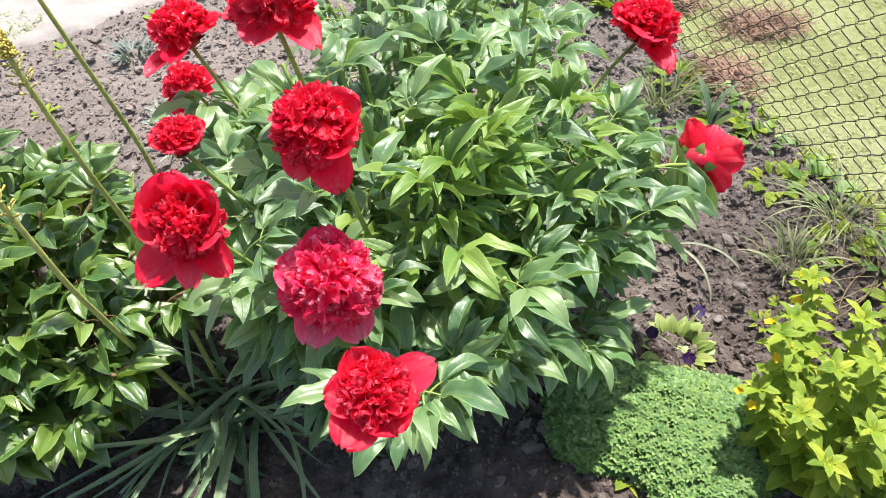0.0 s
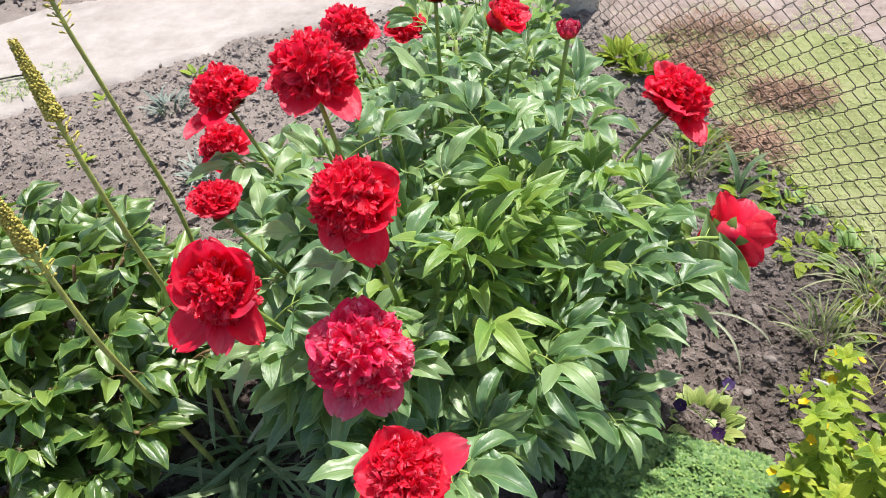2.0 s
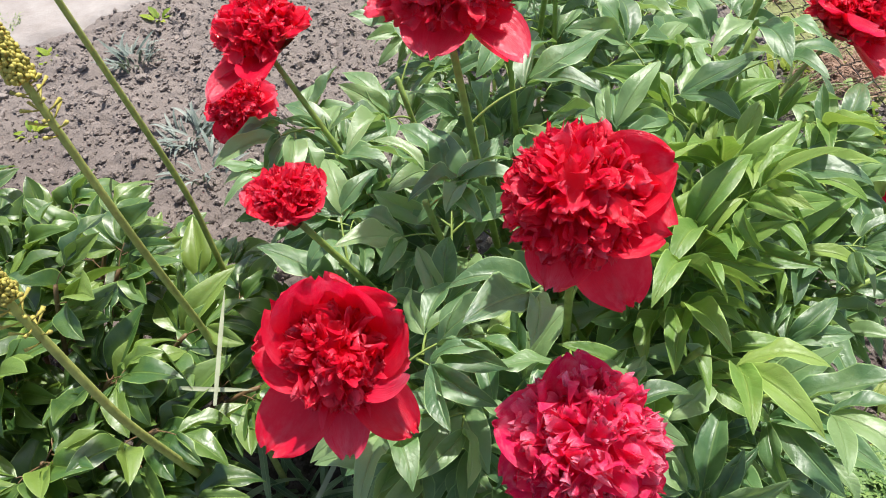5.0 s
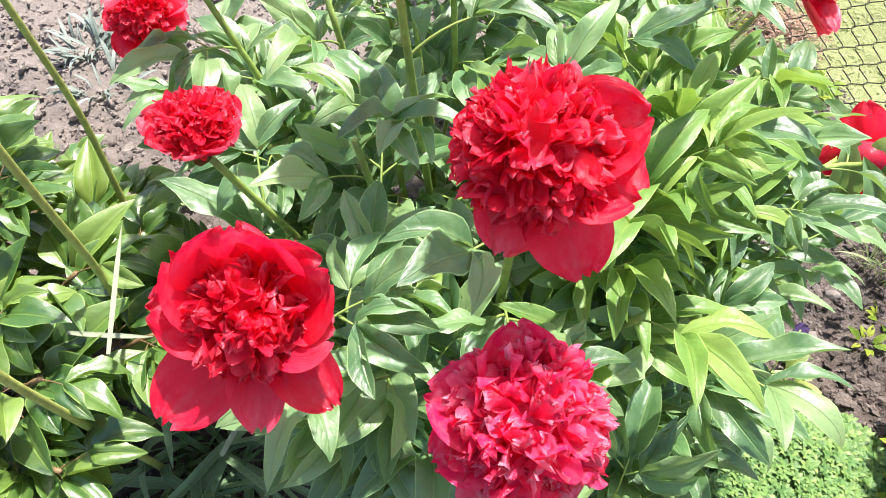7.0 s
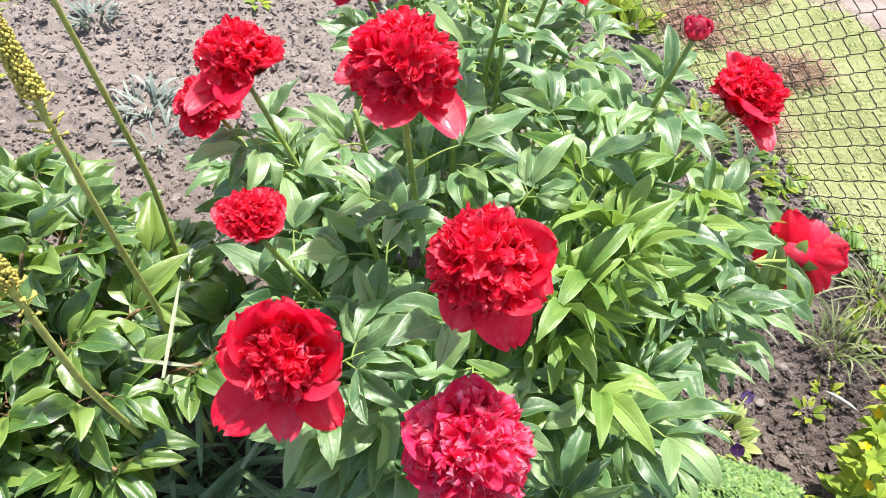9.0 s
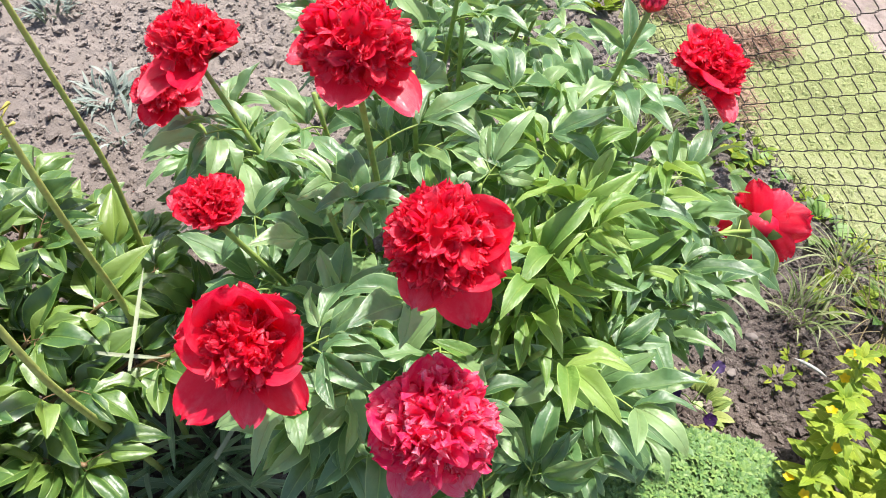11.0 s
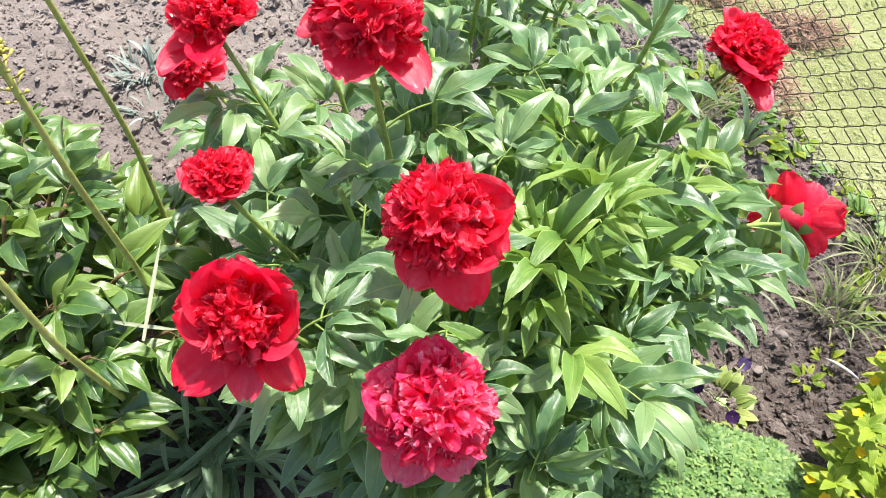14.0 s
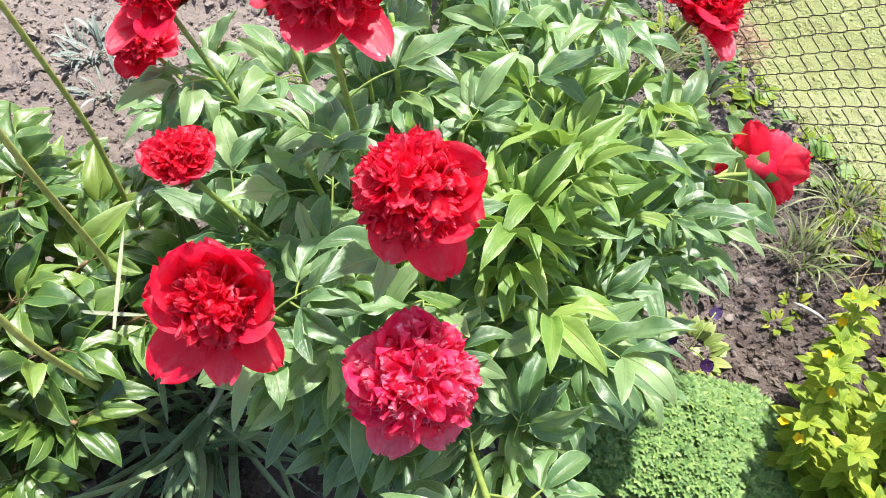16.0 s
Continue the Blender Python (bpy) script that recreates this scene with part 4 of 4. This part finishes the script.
for a, b in (((0.488, 1.079, 0.423), (0.475, 1.055, 0.369)), ((0.51, 1.059, 0.418), (0.52, 1.004, 0.347)), ((0.488, 1.041, 0.378), (0.509, 0.993, 0.324)), ((0.53, 1.034, 0.401), (0.561, 0.981, 0.356)), ((0.475, 1.066, 0.396), (0.441, 1.022, 0.378)), ((0.479, 1.078, 0.405), (0.425, 1.12, 0.445))):
    d = Vector(b) - Vector(a)
    part("leaflet", LEAFLETS[rng.randrange(14)], peony, aim(a, d, (-0.45, -0.6, 0.6), d.length * 1.5, rng.uniform(-0.4, 0.4)))

# ---------------------------------------------------------------- stonecrop cushion
def mound_height(x, y):
    best = 0.0
    for cx, cy, rx, ry, h in ((0.437, 0.794, 0.135, 0.115, 0.046), (0.582, 0.750, 0.130, 0.150, 0.050), (0.497, 0.826, 0.13, 0.075, 0.046)):
        q = ((x - cx) / rx) ** 2 + ((y - cy) / ry) ** 2 + 0.30 * n2(x, y, 11.0, 11.0)
        if q < 1:
            best = max(best, h * (1 - q) ** 0.5)
    return best


def stonecrop():
    rng = random.Random(31)
    ob = thing("stonecrop", (0.503, 0.762, 0), "low dense cushion of pale blue-green stonecrop", "ground cover plant")
    g = Geo()
    tiny = [leaf_blade(1.0, 0.45, 0.3, 0.3, 0.0, 0.5, nu=4, nv=3, seed=i) for i in range(4)]
    k = 0
    while k < 2900:
        x, y = rng.uniform(0.253, 0.773), rng.uniform(0.567, 0.967)
        h = mound_height(x, y)
        if h <= 0.004:
            continue
        k += 1
        s = rng.uniform(0.0075, 0.0145)
        top = Vector((x, y, h + rng.uniform(-0.010, 0.006)))
        lean = Vector(((x - 0.503) * 2.0, (y - 0.762) * 2.6, 1.0))
        t0 = rng.uniform(0, 6.28)
        for j in range(6):
            a = t0 + j * 1.047
            d = Vector((math.cos(a), math.sin(a), rng.uniform(0.15, 0.8))) + lean * 0.25
            g.add(tiny[j % 4], aim(top, d, (0, 0, 1), s))
    part("foliage", g.mesh("foliage", LEAF_SEDUM), ob, kind="stuff")
    core = Geo()
    n = 34
    p = np.zeros((n, n, 3))
    for i in range(n):
        for j in range(n):
            x, y = 0.253 + 0.52 * i / (n - 1), 0.567 + 0.40 * j / (n - 1)
            p[i, j] = x, y, mound_height(x, y) * 0.86 - 0.014
    core.add(sheet(p))
    part("cushion", core.mesh("cushion", LEAF_SEDUM), ob)


stonecrop()


# ---------------------------------------------------------------- golden loosestrife
def star_flower(r, petals=5, seed=0):
    g = Geo()
    for k in range(petals):
        a = k * 6.2832 / petals
        g.add(petal_blade(r, r * 0.8, 0.3, 0.25, 0.03, seed + k, 5, 5, 0.55), aim((0, 0, 0), (math.cos(a), math.sin(a), 0.35)))
    return g


LEAF_GOLD_MESHES = [one(leaf_blade(1.0, 0.46, 0.45, 0.6, 0.14, 0.45, 0.2 * i - 0.4, nu=8, nv=5, seed=i), "leaf", LEAF_GOLD) for i in range(5)]
YELLOW_FLOWER = star_flower(0.0088).mesh("blossom", YELLOW)


def loosestrife():
    rng = random.Random(57)
    ob = thing("loosestrife", (0.792, 0.727, 0), "golden-green loosestrife shoots with small yellow star blossoms", "flowering plant")
    shoots = [(0.729, 0.914, 0.261), (0.662, 0.797, 0.27), (0.729, 0.749, 0.261), (0.783, 0.832, 0.27), (0.683, 0.7, 0.216), (0.765, 0.669, 0.234), (0.836, 0.75, 0.279), (0.856, 0.865, 0.27),
              (0.9, 0.689, 0.252), (0.701, 0.858, 0.234), (0.829, 0.639, 0.225), (0.928, 0.794, 0.252), (0.776, 0.749, 0.279), (0.637, 0.749, 0.198), (0.717, 0.644, 0.18)]
    for x, y, h in shoots:
        b = (0.792 + 0.7 * (x - 0.792), 0.727 + 0.7 * (y - 0.727), 0)
        pts = curve_points(b, (x, y, h), (0.01, 0, 0.01), 8)
        stem = part("stem", one(tube(pts, np.linspace(0.0028, 0.0016, 8), 6), "stem", STEM), ob)
        for lev in range(9):
            s = 0.20 + 0.80 * lev / 8
            i = min(6, int(s * 7))
            p = pts[i] + (pts[i + 1] - pts[i]) * (s * 7 - i)
            t0 = rng.uniform(0, 6.28)
            n = 4 if lev < 8 else 6
            for j in range(n):
                a = t0 + j * 6.2832 / n
                d = Vector((math.cos(a), math.sin(a), 0.25 + 0.5 * (lev == 8) + rng.uniform(-0.1, 0.2)))
                part("leaf", LEAF_GOLD_MESHES[rng.randrange(5)], stem, aim(p, d, (0, 0, 1), (0.062 - 0.030 * s) * rng.uniform(0.7, 1.25)))
        if rng.random() < 0.6:
            for j in range(rng.choice((1, 1, 2, 3))):
                a = rng.uniform(0, 6.28)
                q = Vector((x, y, h - rng.uniform(0.0, 0.05))) + Vector((math.cos(a), math.sin(a), 0.4)) * 0.022
                part("blossom", YELLOW_FLOWER, stem, aim(q, (math.cos(a), math.sin(a), -0.5)), "small yellow star blossom")


loosestrife()


# ---------------------------------------------------------------- small plants on the bed
def rosette(name, at, label, category, material, count, length, width, seed, rise=(0.2, 0.9), group="", leaf="leaf", spread=0.01):
    rng = random.Random(seed)
    z = ground_height(at[0], at[1])
    ob = thing(name, (at[0], at[1], z), label, category, group)
    metas = [one(leaf_blade(1.0, width, 0.3, 0.5, 0.06, 0.45, rng.uniform(-0.3, 0.3), nu=7, nv=5, seed=seed + i), leaf, material) for i in range(4)]
    for k in range(count):
        a = k * 2.39996 + rng.uniform(-0.2, 0.2)
        up = rng.uniform(*rise)
        o = Vector((at[0] + spread * math.cos(a), at[1] + spread * math.sin(a), z))
        part(leaf, metas[k % 4], ob, aim(o, (math.cos(a), math.sin(a), up), (0, 0, 1), length * rng.uniform(0.65, 1.15)))
    return ob


def pansy(at, seed):
    ob = rosette("pansy", at, "small pale-green pansy with dark violet blooms", "flowering plant", LEAF_PALE, 60, 0.044, 0.50, seed, (0.15, 1.8), spread=0.036)
    for k, (dx, dy, h, mat) in enumerate(((-0.052, -0.012, 0.060, PURPLE), (0.040, 0.050, 0.05, LILAC), (0.015, -0.045, 0.03, PURPLE))):
        g = Geo()
        for j in range(5):
            a = j * 1.257 + 0.3
            g.add(petal_blade(0.012, 0.014, 0.2, 0.1, 0.05, 60 + j, 5, 5, 0.6), aim((0, 0, 0), (math.cos(a), math.sin(a), 0.1)))
        p = Vector((at[0] + dx, at[1] + dy, h))
        part("bloom", g.mesh("bloom", mat), ob, aim(p, (1, 0, 0.2), (0, -0.6, 0.8)), "dark violet bloom" if mat is PURPLE else "lilac bloom")
        part("stem", one(tube(curve_points((at[0], at[1], 0.0), p, (0, 0, 0.01), 5), 0.0012, 5), "stem", STEM), ob)


pansy((0.565, 0.955), 71)
rosette("lettuce_seedling", (0.472, 0.70), "small yellow-green seedling in front of the stonecrop", "seedling", LEAF_GOLD, 8, 0.055, 0.48, 72, (0.3, 1.4))
for k, (x, y) in enumerate(((-1.005, 2.19), (-0.673, 2.395), (-1.159, 1.685), (-1.277, 2.027), (-0.588, 2.126), (0.622, 0.996), (0.73, 1.01), (0.777, 1.061))):
    rosette("seedling", (x, y), "small yellow-green seedling on bare soil", "seedling", LEAF_GOLD, 7 + k % 4, 0.045 if k < 5 else 0.03, 0.40, 80 + k, (0.2, 1.1), "seedlings")


def tuft(name, at, label, category, material, count, length, width, seed, group="", rise=(0.7, 1.4), fall=(0.2, 0.9), spread=0.025, lean=(0.0, 0.0), lift=0.0):
    rng = random.Random(seed)
    z = ground_height(at[0], at[1]) + lift
    ob = thing(name, (at[0], at[1], z), label, category, group)
    metas = [one(strap(1.0, width / length, rng.uniform(*rise), rng.uniform(*fall), seed + i, 0.3, 9), "blade", material) for i in range(7)]
    for k in range(count):
        a = k * 2.39996 + rng.uniform(-0.4, 0.4)
        q = spread * math.sqrt(rng.random())
        b = a + rng.uniform(-1.4, 1.4)
        part("blade", metas[k % 7], ob, aim((at[0] + q * math.cos(b), at[1] + q * math.sin(b), z), (math.cos(a) + lean[0], math.sin(a) + lean[1], 0), (0, 0, 1), length * rng.uniform(0.4, 1.15), rng.uniform(-0.35, 0.35)))
    return ob


tuft("grass_tuft", (0.806, 1.160), "tuft of variegated cream-striped grass beside the fence", "grass", LEAF_GRASS, 66, 0.105, 0.0042, 120, "grass tufts", (1.1, 1.6), (-1.0, 0.5), 0.045, (-0.1, 0.15))
tuft("grass_tuft", (0.60, 1.715), "tuft of narrow light-green grass on bare soil", "grass", LEAF_GRASS, 60, 0.14, 0.0048, 121, "grass tufts", (1.1, 1.6), (-1.1, 0.3), 0.045, (0.5, 0.0))
tuft("grass_tuft", (0.928, 1.284), "tuft of half-dry grass under the wire fence", "grass", LEAF_GRASS, 50, 0.20, 0.0035, 122, "grass tufts")
tuft("dry_grass", (0.965, 1.15), "straggling brown dry grass stems by the fence", "grass", LEAF_DRY, 34, 0.22, 0.0022, 123, "grass tufts", (0.2, 1.2), (0.1, 0.6))
arching = thing("dry_grass", (0.605, 1.179, 0), "two bleached arching dry blades over bare soil", "grass", "grass tufts")
for k, (yaw, ln) in enumerate(((-0.35, 0.21), (-0.75, 0.20))):
    part("blade", one(strap(ln, 0.006, 0.9, 1.3, 640 + k, 0.3, 12), "blade", STRAW), arching, aim((0.565, 1.209, 0), (math.cos(yaw), math.sin(yaw), 0)))
tuft("lily_shoot", (0.705, 1.622), "broad upright green lily leaves on the bed", "plant", LEAF_STRAP, 4, 0.15, 0.019, 125, "", (0.8, 1.5), (-0.7, 0.1), 0.02)
for k, (x, y) in enumerate(((-0.995, 1.975), (-0.735, 1.65), (-1.524, 1.420), (-0.664, 1.536))):
    tuft("silver_plant", (x, y), "small silvery-grey carnation tuft on bare soil", "plant", LEAF_SILVER, 64 if k != 3 else 24, 0.078, 0.0075, 130 + k, "silver plants", (0.6, 1.5), (-0.9, 0.6), 0.05)
# weeds along the foot of the fence
for k in range(16):
    s = 0.75 + 0.066 * k
    x, y = FENCE_A[0] + FENCE_DIR[0] * s - 0.05 + 0.06 * math.sin(k * 2.1), FENCE_A[1] + FENCE_DIR[1] * s - 0.03 * math.cos(k * 1.7)
    rosette("weed", (x, y), "low leafy green weed at the foot of the fence", "weed", LEAF_GOLD if k % 3 else LEAF_VEG, 14, 0.05, 0.5, 150 + k, (0.2, 1.3), "weeds", spread=0.03)
for k, (x, y) in enumerate(((-1.943, 1.819), (-1.915, 1.934), (-1.773, 1.817), (-2.045, 1.924), (-1.834, 1.776), (-1.664, 2.059), (-1.542, 2.148), (-1.694, 1.852))):
    rng = random.Random(170 + k)
    blades = [strap(1.0, 0.10, rng.uniform(0.4, 1.4), rng.uniform(-0.4, 0.6), 170 + i, 0.3, 5) for i in range(6)]
    g = Geo()
    for i in range(330):
        a, q, b = rng.uniform(0, 6.28), 0.085 * math.sqrt(rng.random()), rng.uniform(0, 6.28)
        g.add(blades[i % 6], aim((x + 1.5 * q * math.cos(b), y + q * math.sin(b), 0.008), (math.cos(a), math.sin(a), 0), (0, 0, 1), rng.uniform(0.012, 0.030)))
    solo("path_grass", g.mesh("path_grass", LEAF_LONG), "patch of short grass growing on the sandy path", "grass", group="path grass", kind="stuff")

# ---------------------------------------------------------------- across the path
for k, (x, y, s, n) in enumerate(((-1.133, 3.224, 0.16, 34), (-0.921, 3.304, 0.17, 36), (-1.325, 3.424, 0.15, 26), (-2.341, 3.484, 0.18, 34), (-2.048, 3.613, 0.17, 30), (-0.558, 3.624, 0.17, 34), (-0.319, 3.895, 0.16, 30), (-1.69, 3.477, 0.15, 26))):
    rosette("vegetable_plant", (x, y), "leafy green vegetable plant in the bed across the path", "vegetable plant", LEAF_VEG, n, s, 0.62, 180 + k, (0.25, 1.6), "vegetables", spread=0.03)
for k, (x, y) in enumerate(((-2.353, 3.006), (-2.192, 3.026), (-2.032, 3.023), (-2.241, 3.21))):
    tuft("long_grass", (x, y), "pale long grass at the edge of the far bed", "grass", LEAF_LONG, 46, 0.20, 0.008, 200 + k, "grass tufts", (0.7, 1.5), (-0.4, 0.8), 0.08)
for k, (x, y) in enumerate(((-1.75, 3.127), (-1.672, 3.209), (-1.869, 3.18))):
    rosette("seedling", (x, y), "bright green seedling in the far bed", "seedling", LEAF_GOLD, 12, 0.06, 0.4, 210 + k, (0.3, 1.3), "seedlings")


def leafy_herb(at, height, material, seed):
    """Several upright stems with leaves all the way up."""
    rng = random.Random(seed)
    ob = thing("leafy_herb", (at[0], at[1], 0), "bright green leafy herb before the concrete post", "plant", "herbs")
    metas = [one(leaf_blade(1.0, 0.36, 0.6, rng.uniform(0.2, 0.9), 0.12, 0.45, rng.uniform(-0.5, 0.5), nu=8, nv=5, seed=seed + i), "leaf", material) for i in range(4)]
    for k in range(5):
        a = k * 1.257 + rng.uniform(-0.4, 0.4)
        tip = (at[0] + 0.09 * math.cos(a), at[1] + 0.09 * math.sin(a), height * rng.uniform(0.8, 1.08))
        pts = curve_points((at[0] + 0.02 * math.cos(a), at[1] + 0.02 * math.sin(a), -0.005), tip, (0.01 * math.cos(a), 0.01 * math.sin(a), 0.01), 9)
        stem = part("stem", one(tube(pts, np.linspace(0.003, 0.0016, 9), 5), "stem", STEM), ob)
        for i in range(8):
            b = i * 2.4 + rng.uniform(-0.4, 0.4)
            p = pts[min(8, 2 + i)]
            part("leaf", metas[rng.randrange(4)], stem, aim(p, (math.cos(b), math.sin(b), rng.uniform(0.2, 0.9)), (0, 0, 1), rng.uniform(0.07, 0.11)))


for k, (x, y, h) in enumerate(((-0.033, 2.037, 0.306), (0.072, 2.082, 0.333), (-0.106, 2.209, 0.306), (0.149, 2.217, 0.27), (0.205, 1.998, 0.252))):
    leafy_herb((x, y), h, LEAF_YOUNG if k % 2 else LEAF_VEG, 220 + k)
for k, (x, y) in enumerate(((0.434, 2.307), (0.493, 2.214))):
    rosette("yellow_herb", (x, y), "yellow-green leafy herb by the post", "plant", LEAF_GOLD, 26, 0.08, 0.36, 230 + k, (0.6, 2.2), "herbs", spread=0.02)


# ---------------------------------------------------------------- dry brown shrubs and lawn leaves
def dry_shrub(at, size, seed, label="low tangled reddish-brown dry plant behind the wire fence"):
    rng = random.Random(seed)
    ob = thing("dry_shrub", (at[0], at[1], 0), label, "dry shrub", "dry shrubs")
    g = Geo()
    for k in range(230):
        a, q = rng.uniform(0, 6.28), math.sqrt(rng.random())
        x, y = at[0] + size[0] * q * math.cos(a), at[1] + size[1] * q * math.sin(a)
        h = size[2] * (1 - 0.5 * q) * rng.uniform(0.4, 1.1)
        p = np.array([x, y, 0.0])
        q2 = p + np.array([rng.uniform(-0.09, 0.09), rng.uniform(-0.07, 0.07), h])
        pts = curve_points(p, q2, (rng.uniform(-0.02, 0.02), rng.uniform(-0.02, 0.02), 0.01), 5)
        g.add(tube(pts, np.linspace(0.0016, 0.0007, 5), 3, False))
        for _ in range(4):
            c = pts[rng.randrange(1, 5)]
            d = Vector((rng.uniform(-1, 1), rng.uniform(-1, 1), rng.uniform(-0.1, 0.9)))
            g.add(leaf_blade(rng.uniform(0.012, 0.03), 0.0032, 0.3, 0.6, 0.1, 0.5, nu=4, nv=3, seed=k), aim(c, d))
    part("twig_tangle", g.mesh("twig_tangle", TWIG), ob, kind="stuff")


dry_shrub((0.735, 2.41), (0.19, 0.11, 0.10), 1)
dry_shrub((-1.489, 3.094), (0.13, 0.08, 0.14), 5, "low tangled reddish-brown dry plant in the far bed")
dry_shrub((0.880, 2.045), (0.10, 0.07, 0.07), 2)
dry_shrub((0.67, 2.236), (0.09, 0.10, 0.06), 3)
dry_shrub((0.765, 1.815), (0.05, 0.08, 0.05), 4)


def lawn_leaves():
    rng = random.Random(91)
    g = Geo()
    round_leaf = [leaf_blade(1.0, 0.8, 0.2, 0.2, 0.0, 0.55, nu=4, nv=3, seed=i, tip=0.2) for i in range(3)]
    blade = [strap(1.0, 0.10, 1.0, 0.3, 5 + i, 0.2, 5) for i in range(3)]
    k = 0
    while k < 13000:
        x, y = rng.uniform(0.60, 2.35), rng.uniform(0.9, 3.3)
        over = lawn_inside(x, y)
        if fence_side(x, y) < 0.02 or over < -0.9 or n2(x, y, 4.0, 3.3) < -0.35 or (over < 0 and n2(x, y, 3.0, 8.1) < 0.24 - 0.2 * over):
            continue
        k += 1
        a = rng.uniform(0, 6.28)
        z = 0.012 + 0.010 * n2(x, y, 5.0, 4.0) * (over > 0)
        if rng.random() < 0.35:
            g.add(round_leaf[k % 3], aim((x, y, z + rng.uniform(0, 0.006)), (math.cos(a), math.sin(a), rng.uniform(0.05, 0.4)), (0, 0, 1), rng.uniform(0.005, 0.011)))
        else:
            g.add(blade[k % 3], aim((x, y, z), (math.cos(a), math.sin(a), 0), (0, 0, 1), rng.uniform(0.010, 0.024)))
    solo("lawn_herbs", g.mesh("lawn_herbs", LEAF_LAWN), "short grass and small round clover leaves covering the lawn", "grass", kind="stuff")


lawn_leaves()


# ---------------------------------------------------------------- fence and post
def post():
    rng = random.Random(3)
    ob = thing("concrete_post", (0.285, 2.65, 0), "grey weathered concrete fence post with pitted faces", "fence post")
    bm = bmesh.new()
    bmesh.ops.create_cube(bm, size=1.0)
    bmesh.ops.scale(bm, verts=bm.verts, vec=(0.148, 0.12, 2.0))
    bmesh.ops.bevel(bm, geom=bm.edges[:], offset=0.008, segments=2, affect="EDGES")
    bmesh.ops.subdivide_edges(bm, edges=[e for e in bm.edges if e.calc_length() > 1.0], cuts=30)
    for q in bm.verts:
        q.co += Vector((n2(q.co.z, q.co.x, 6, 1), n2(q.co.z, q.co.y, 6, 4), 0)) * 0.003
    me = bpy.data.meshes.new("shaft")
    bm.to_mesh(me)
    bm.free()
    me.materials.append(CONCRETE)
    part("shaft", me, ob, Matrix.Translation((0.285, 2.67, 0)) @ Euler((0, radians(-0.8), radians(4))).to_matrix().to_4x4() @ Matrix.Translation((0, 0, 0.86)))


post()


def fence():
    ob = thing("wire_fence", (FENCE_A[0], FENCE_A[1], 0), "rusty dark chain-link wire fence", "fence")
    u = np.array([FENCE_DIR[0], FENCE_DIR[1], 0.0])
    nrm = np.array([-FENCE_DIR[1], FENCE_DIR[0], 0.0])
    wide, high, rows = 0.0285, 0.0255, 56
    for k in range(96):
        pts = []
        for r in range(rows):
            side = (r + k) % 2
            out = 1.0 if side else -1.0
            for dz, ds in ((-0.20, -0.12), (0.0, 0.07), (0.20, -0.12)):
                s, z = 0.02 + wide * (k + side + ds * out), 0.004 + high * (r + dz)
                off = 0.0026 * out + 0.0105 * dz + 0.012 * math.sin(s * 2.3) * math.sin(z * 3.0)
                sag = 0.006 * math.sin(s * 5.1 + 0.8) + 0.0012 * math.sin(s * 17.0 + r)
                pts.append(np.array([FENCE_A[0], FENCE_A[1], max(0.002, z + sag)]) + u * s + nrm * off)
        part("wire", one(tube(np.array(pts), 0.0012, 4, False), "wire", WIRE), ob)


fence()
strap_iron = thing("iron_strap", (0.141, 2.631, 0.22), "dark flat iron strap with a hole, fixed to the post", "metal strap")
bm = bmesh.new()
prof = [(0.0, -0.013), (0.185, -0.018), (0.195, 0.0), (0.185, 0.016), (0.012, 0.013), (0.0, 0.008)]
vs = [[bm.verts.new((x, y, z)) for x, z in prof] for y in (0.0, 0.004)]
bm.faces.new(vs[0]), bm.faces.new(vs[1][::-1])
for i in range(len(prof)):
    j = (i + 1) % len(prof)
    bm.faces.new((vs[0][j], vs[0][i], vs[1][i], vs[1][j]))
bmesh.ops.recalc_face_normals(bm, faces=bm.faces[:])
me = bpy.data.meshes.new("blade")
bm.to_mesh(me), bm.free()
me.materials.append(IRON)
part("blade", me, strap_iron, Matrix.Translation((0.048, 2.607, 0.184)) @ Euler((0, radians(-17), 0)).to_matrix().to_4x4())
part("rivet", one(tube([(0.063, 2.601, 0.188), (0.063, 2.611, 0.188)], 0.004, 10), "rivet", STEM_RED), strap_iron)

# cable on the path, stick and stones on the soil
cable_pts = [(-2.039, 1.932, 0.018), (-1.919, 2.005, 0.022), (-1.808, 2.053, 0.02), (-1.670, 2.124, 0.024), (-1.565, 2.147, 0.02)]
solo("cable", one(tube(np.concatenate([curve_points(a, b, (0, 0, 0.003), 5) for a, b in zip(cable_pts, cable_pts[1:])]), 0.0032, 6), "cable", RUBBER), "thin black cable lying across the sandy path", "cable")
solo("dry_stick", one(tube(curve_points((0.768, 1.052, 0.022), (0.815, 1.015, 0.026), (0, 0, 0.004), 6), [0.0012, 0.0030, 0.0034, 0.0032, 0.0028, 0.0014], 6), "dry_stick", BLEACHED), "short bleached stick on the soil", "stick")
for k, (x, y, s) in enumerate(((0.537, 1.136, 0.034), (0.698, 1.101, 0.03), (0.612, 1.111, 0.022), (0.652, 1.026, 0.024), (-1.533, 2.079, 0.04), (-1.302, 1.825, 0.034), (-0.572, 1.971, 0.03), (0.563, 1.196, 0.02), (-1.05, 1.55, 0.026))):
    v, f, uv = crag(300 + k)
    solo("stone", one((v * np.array([s, s * 0.8, s * 0.6]), f, uv), "stone", STONE), "small pale rounded stone on the soil", "stone", Matrix.Translation((x, y, ground_height(x, y) + s * 0.18)), "stones")
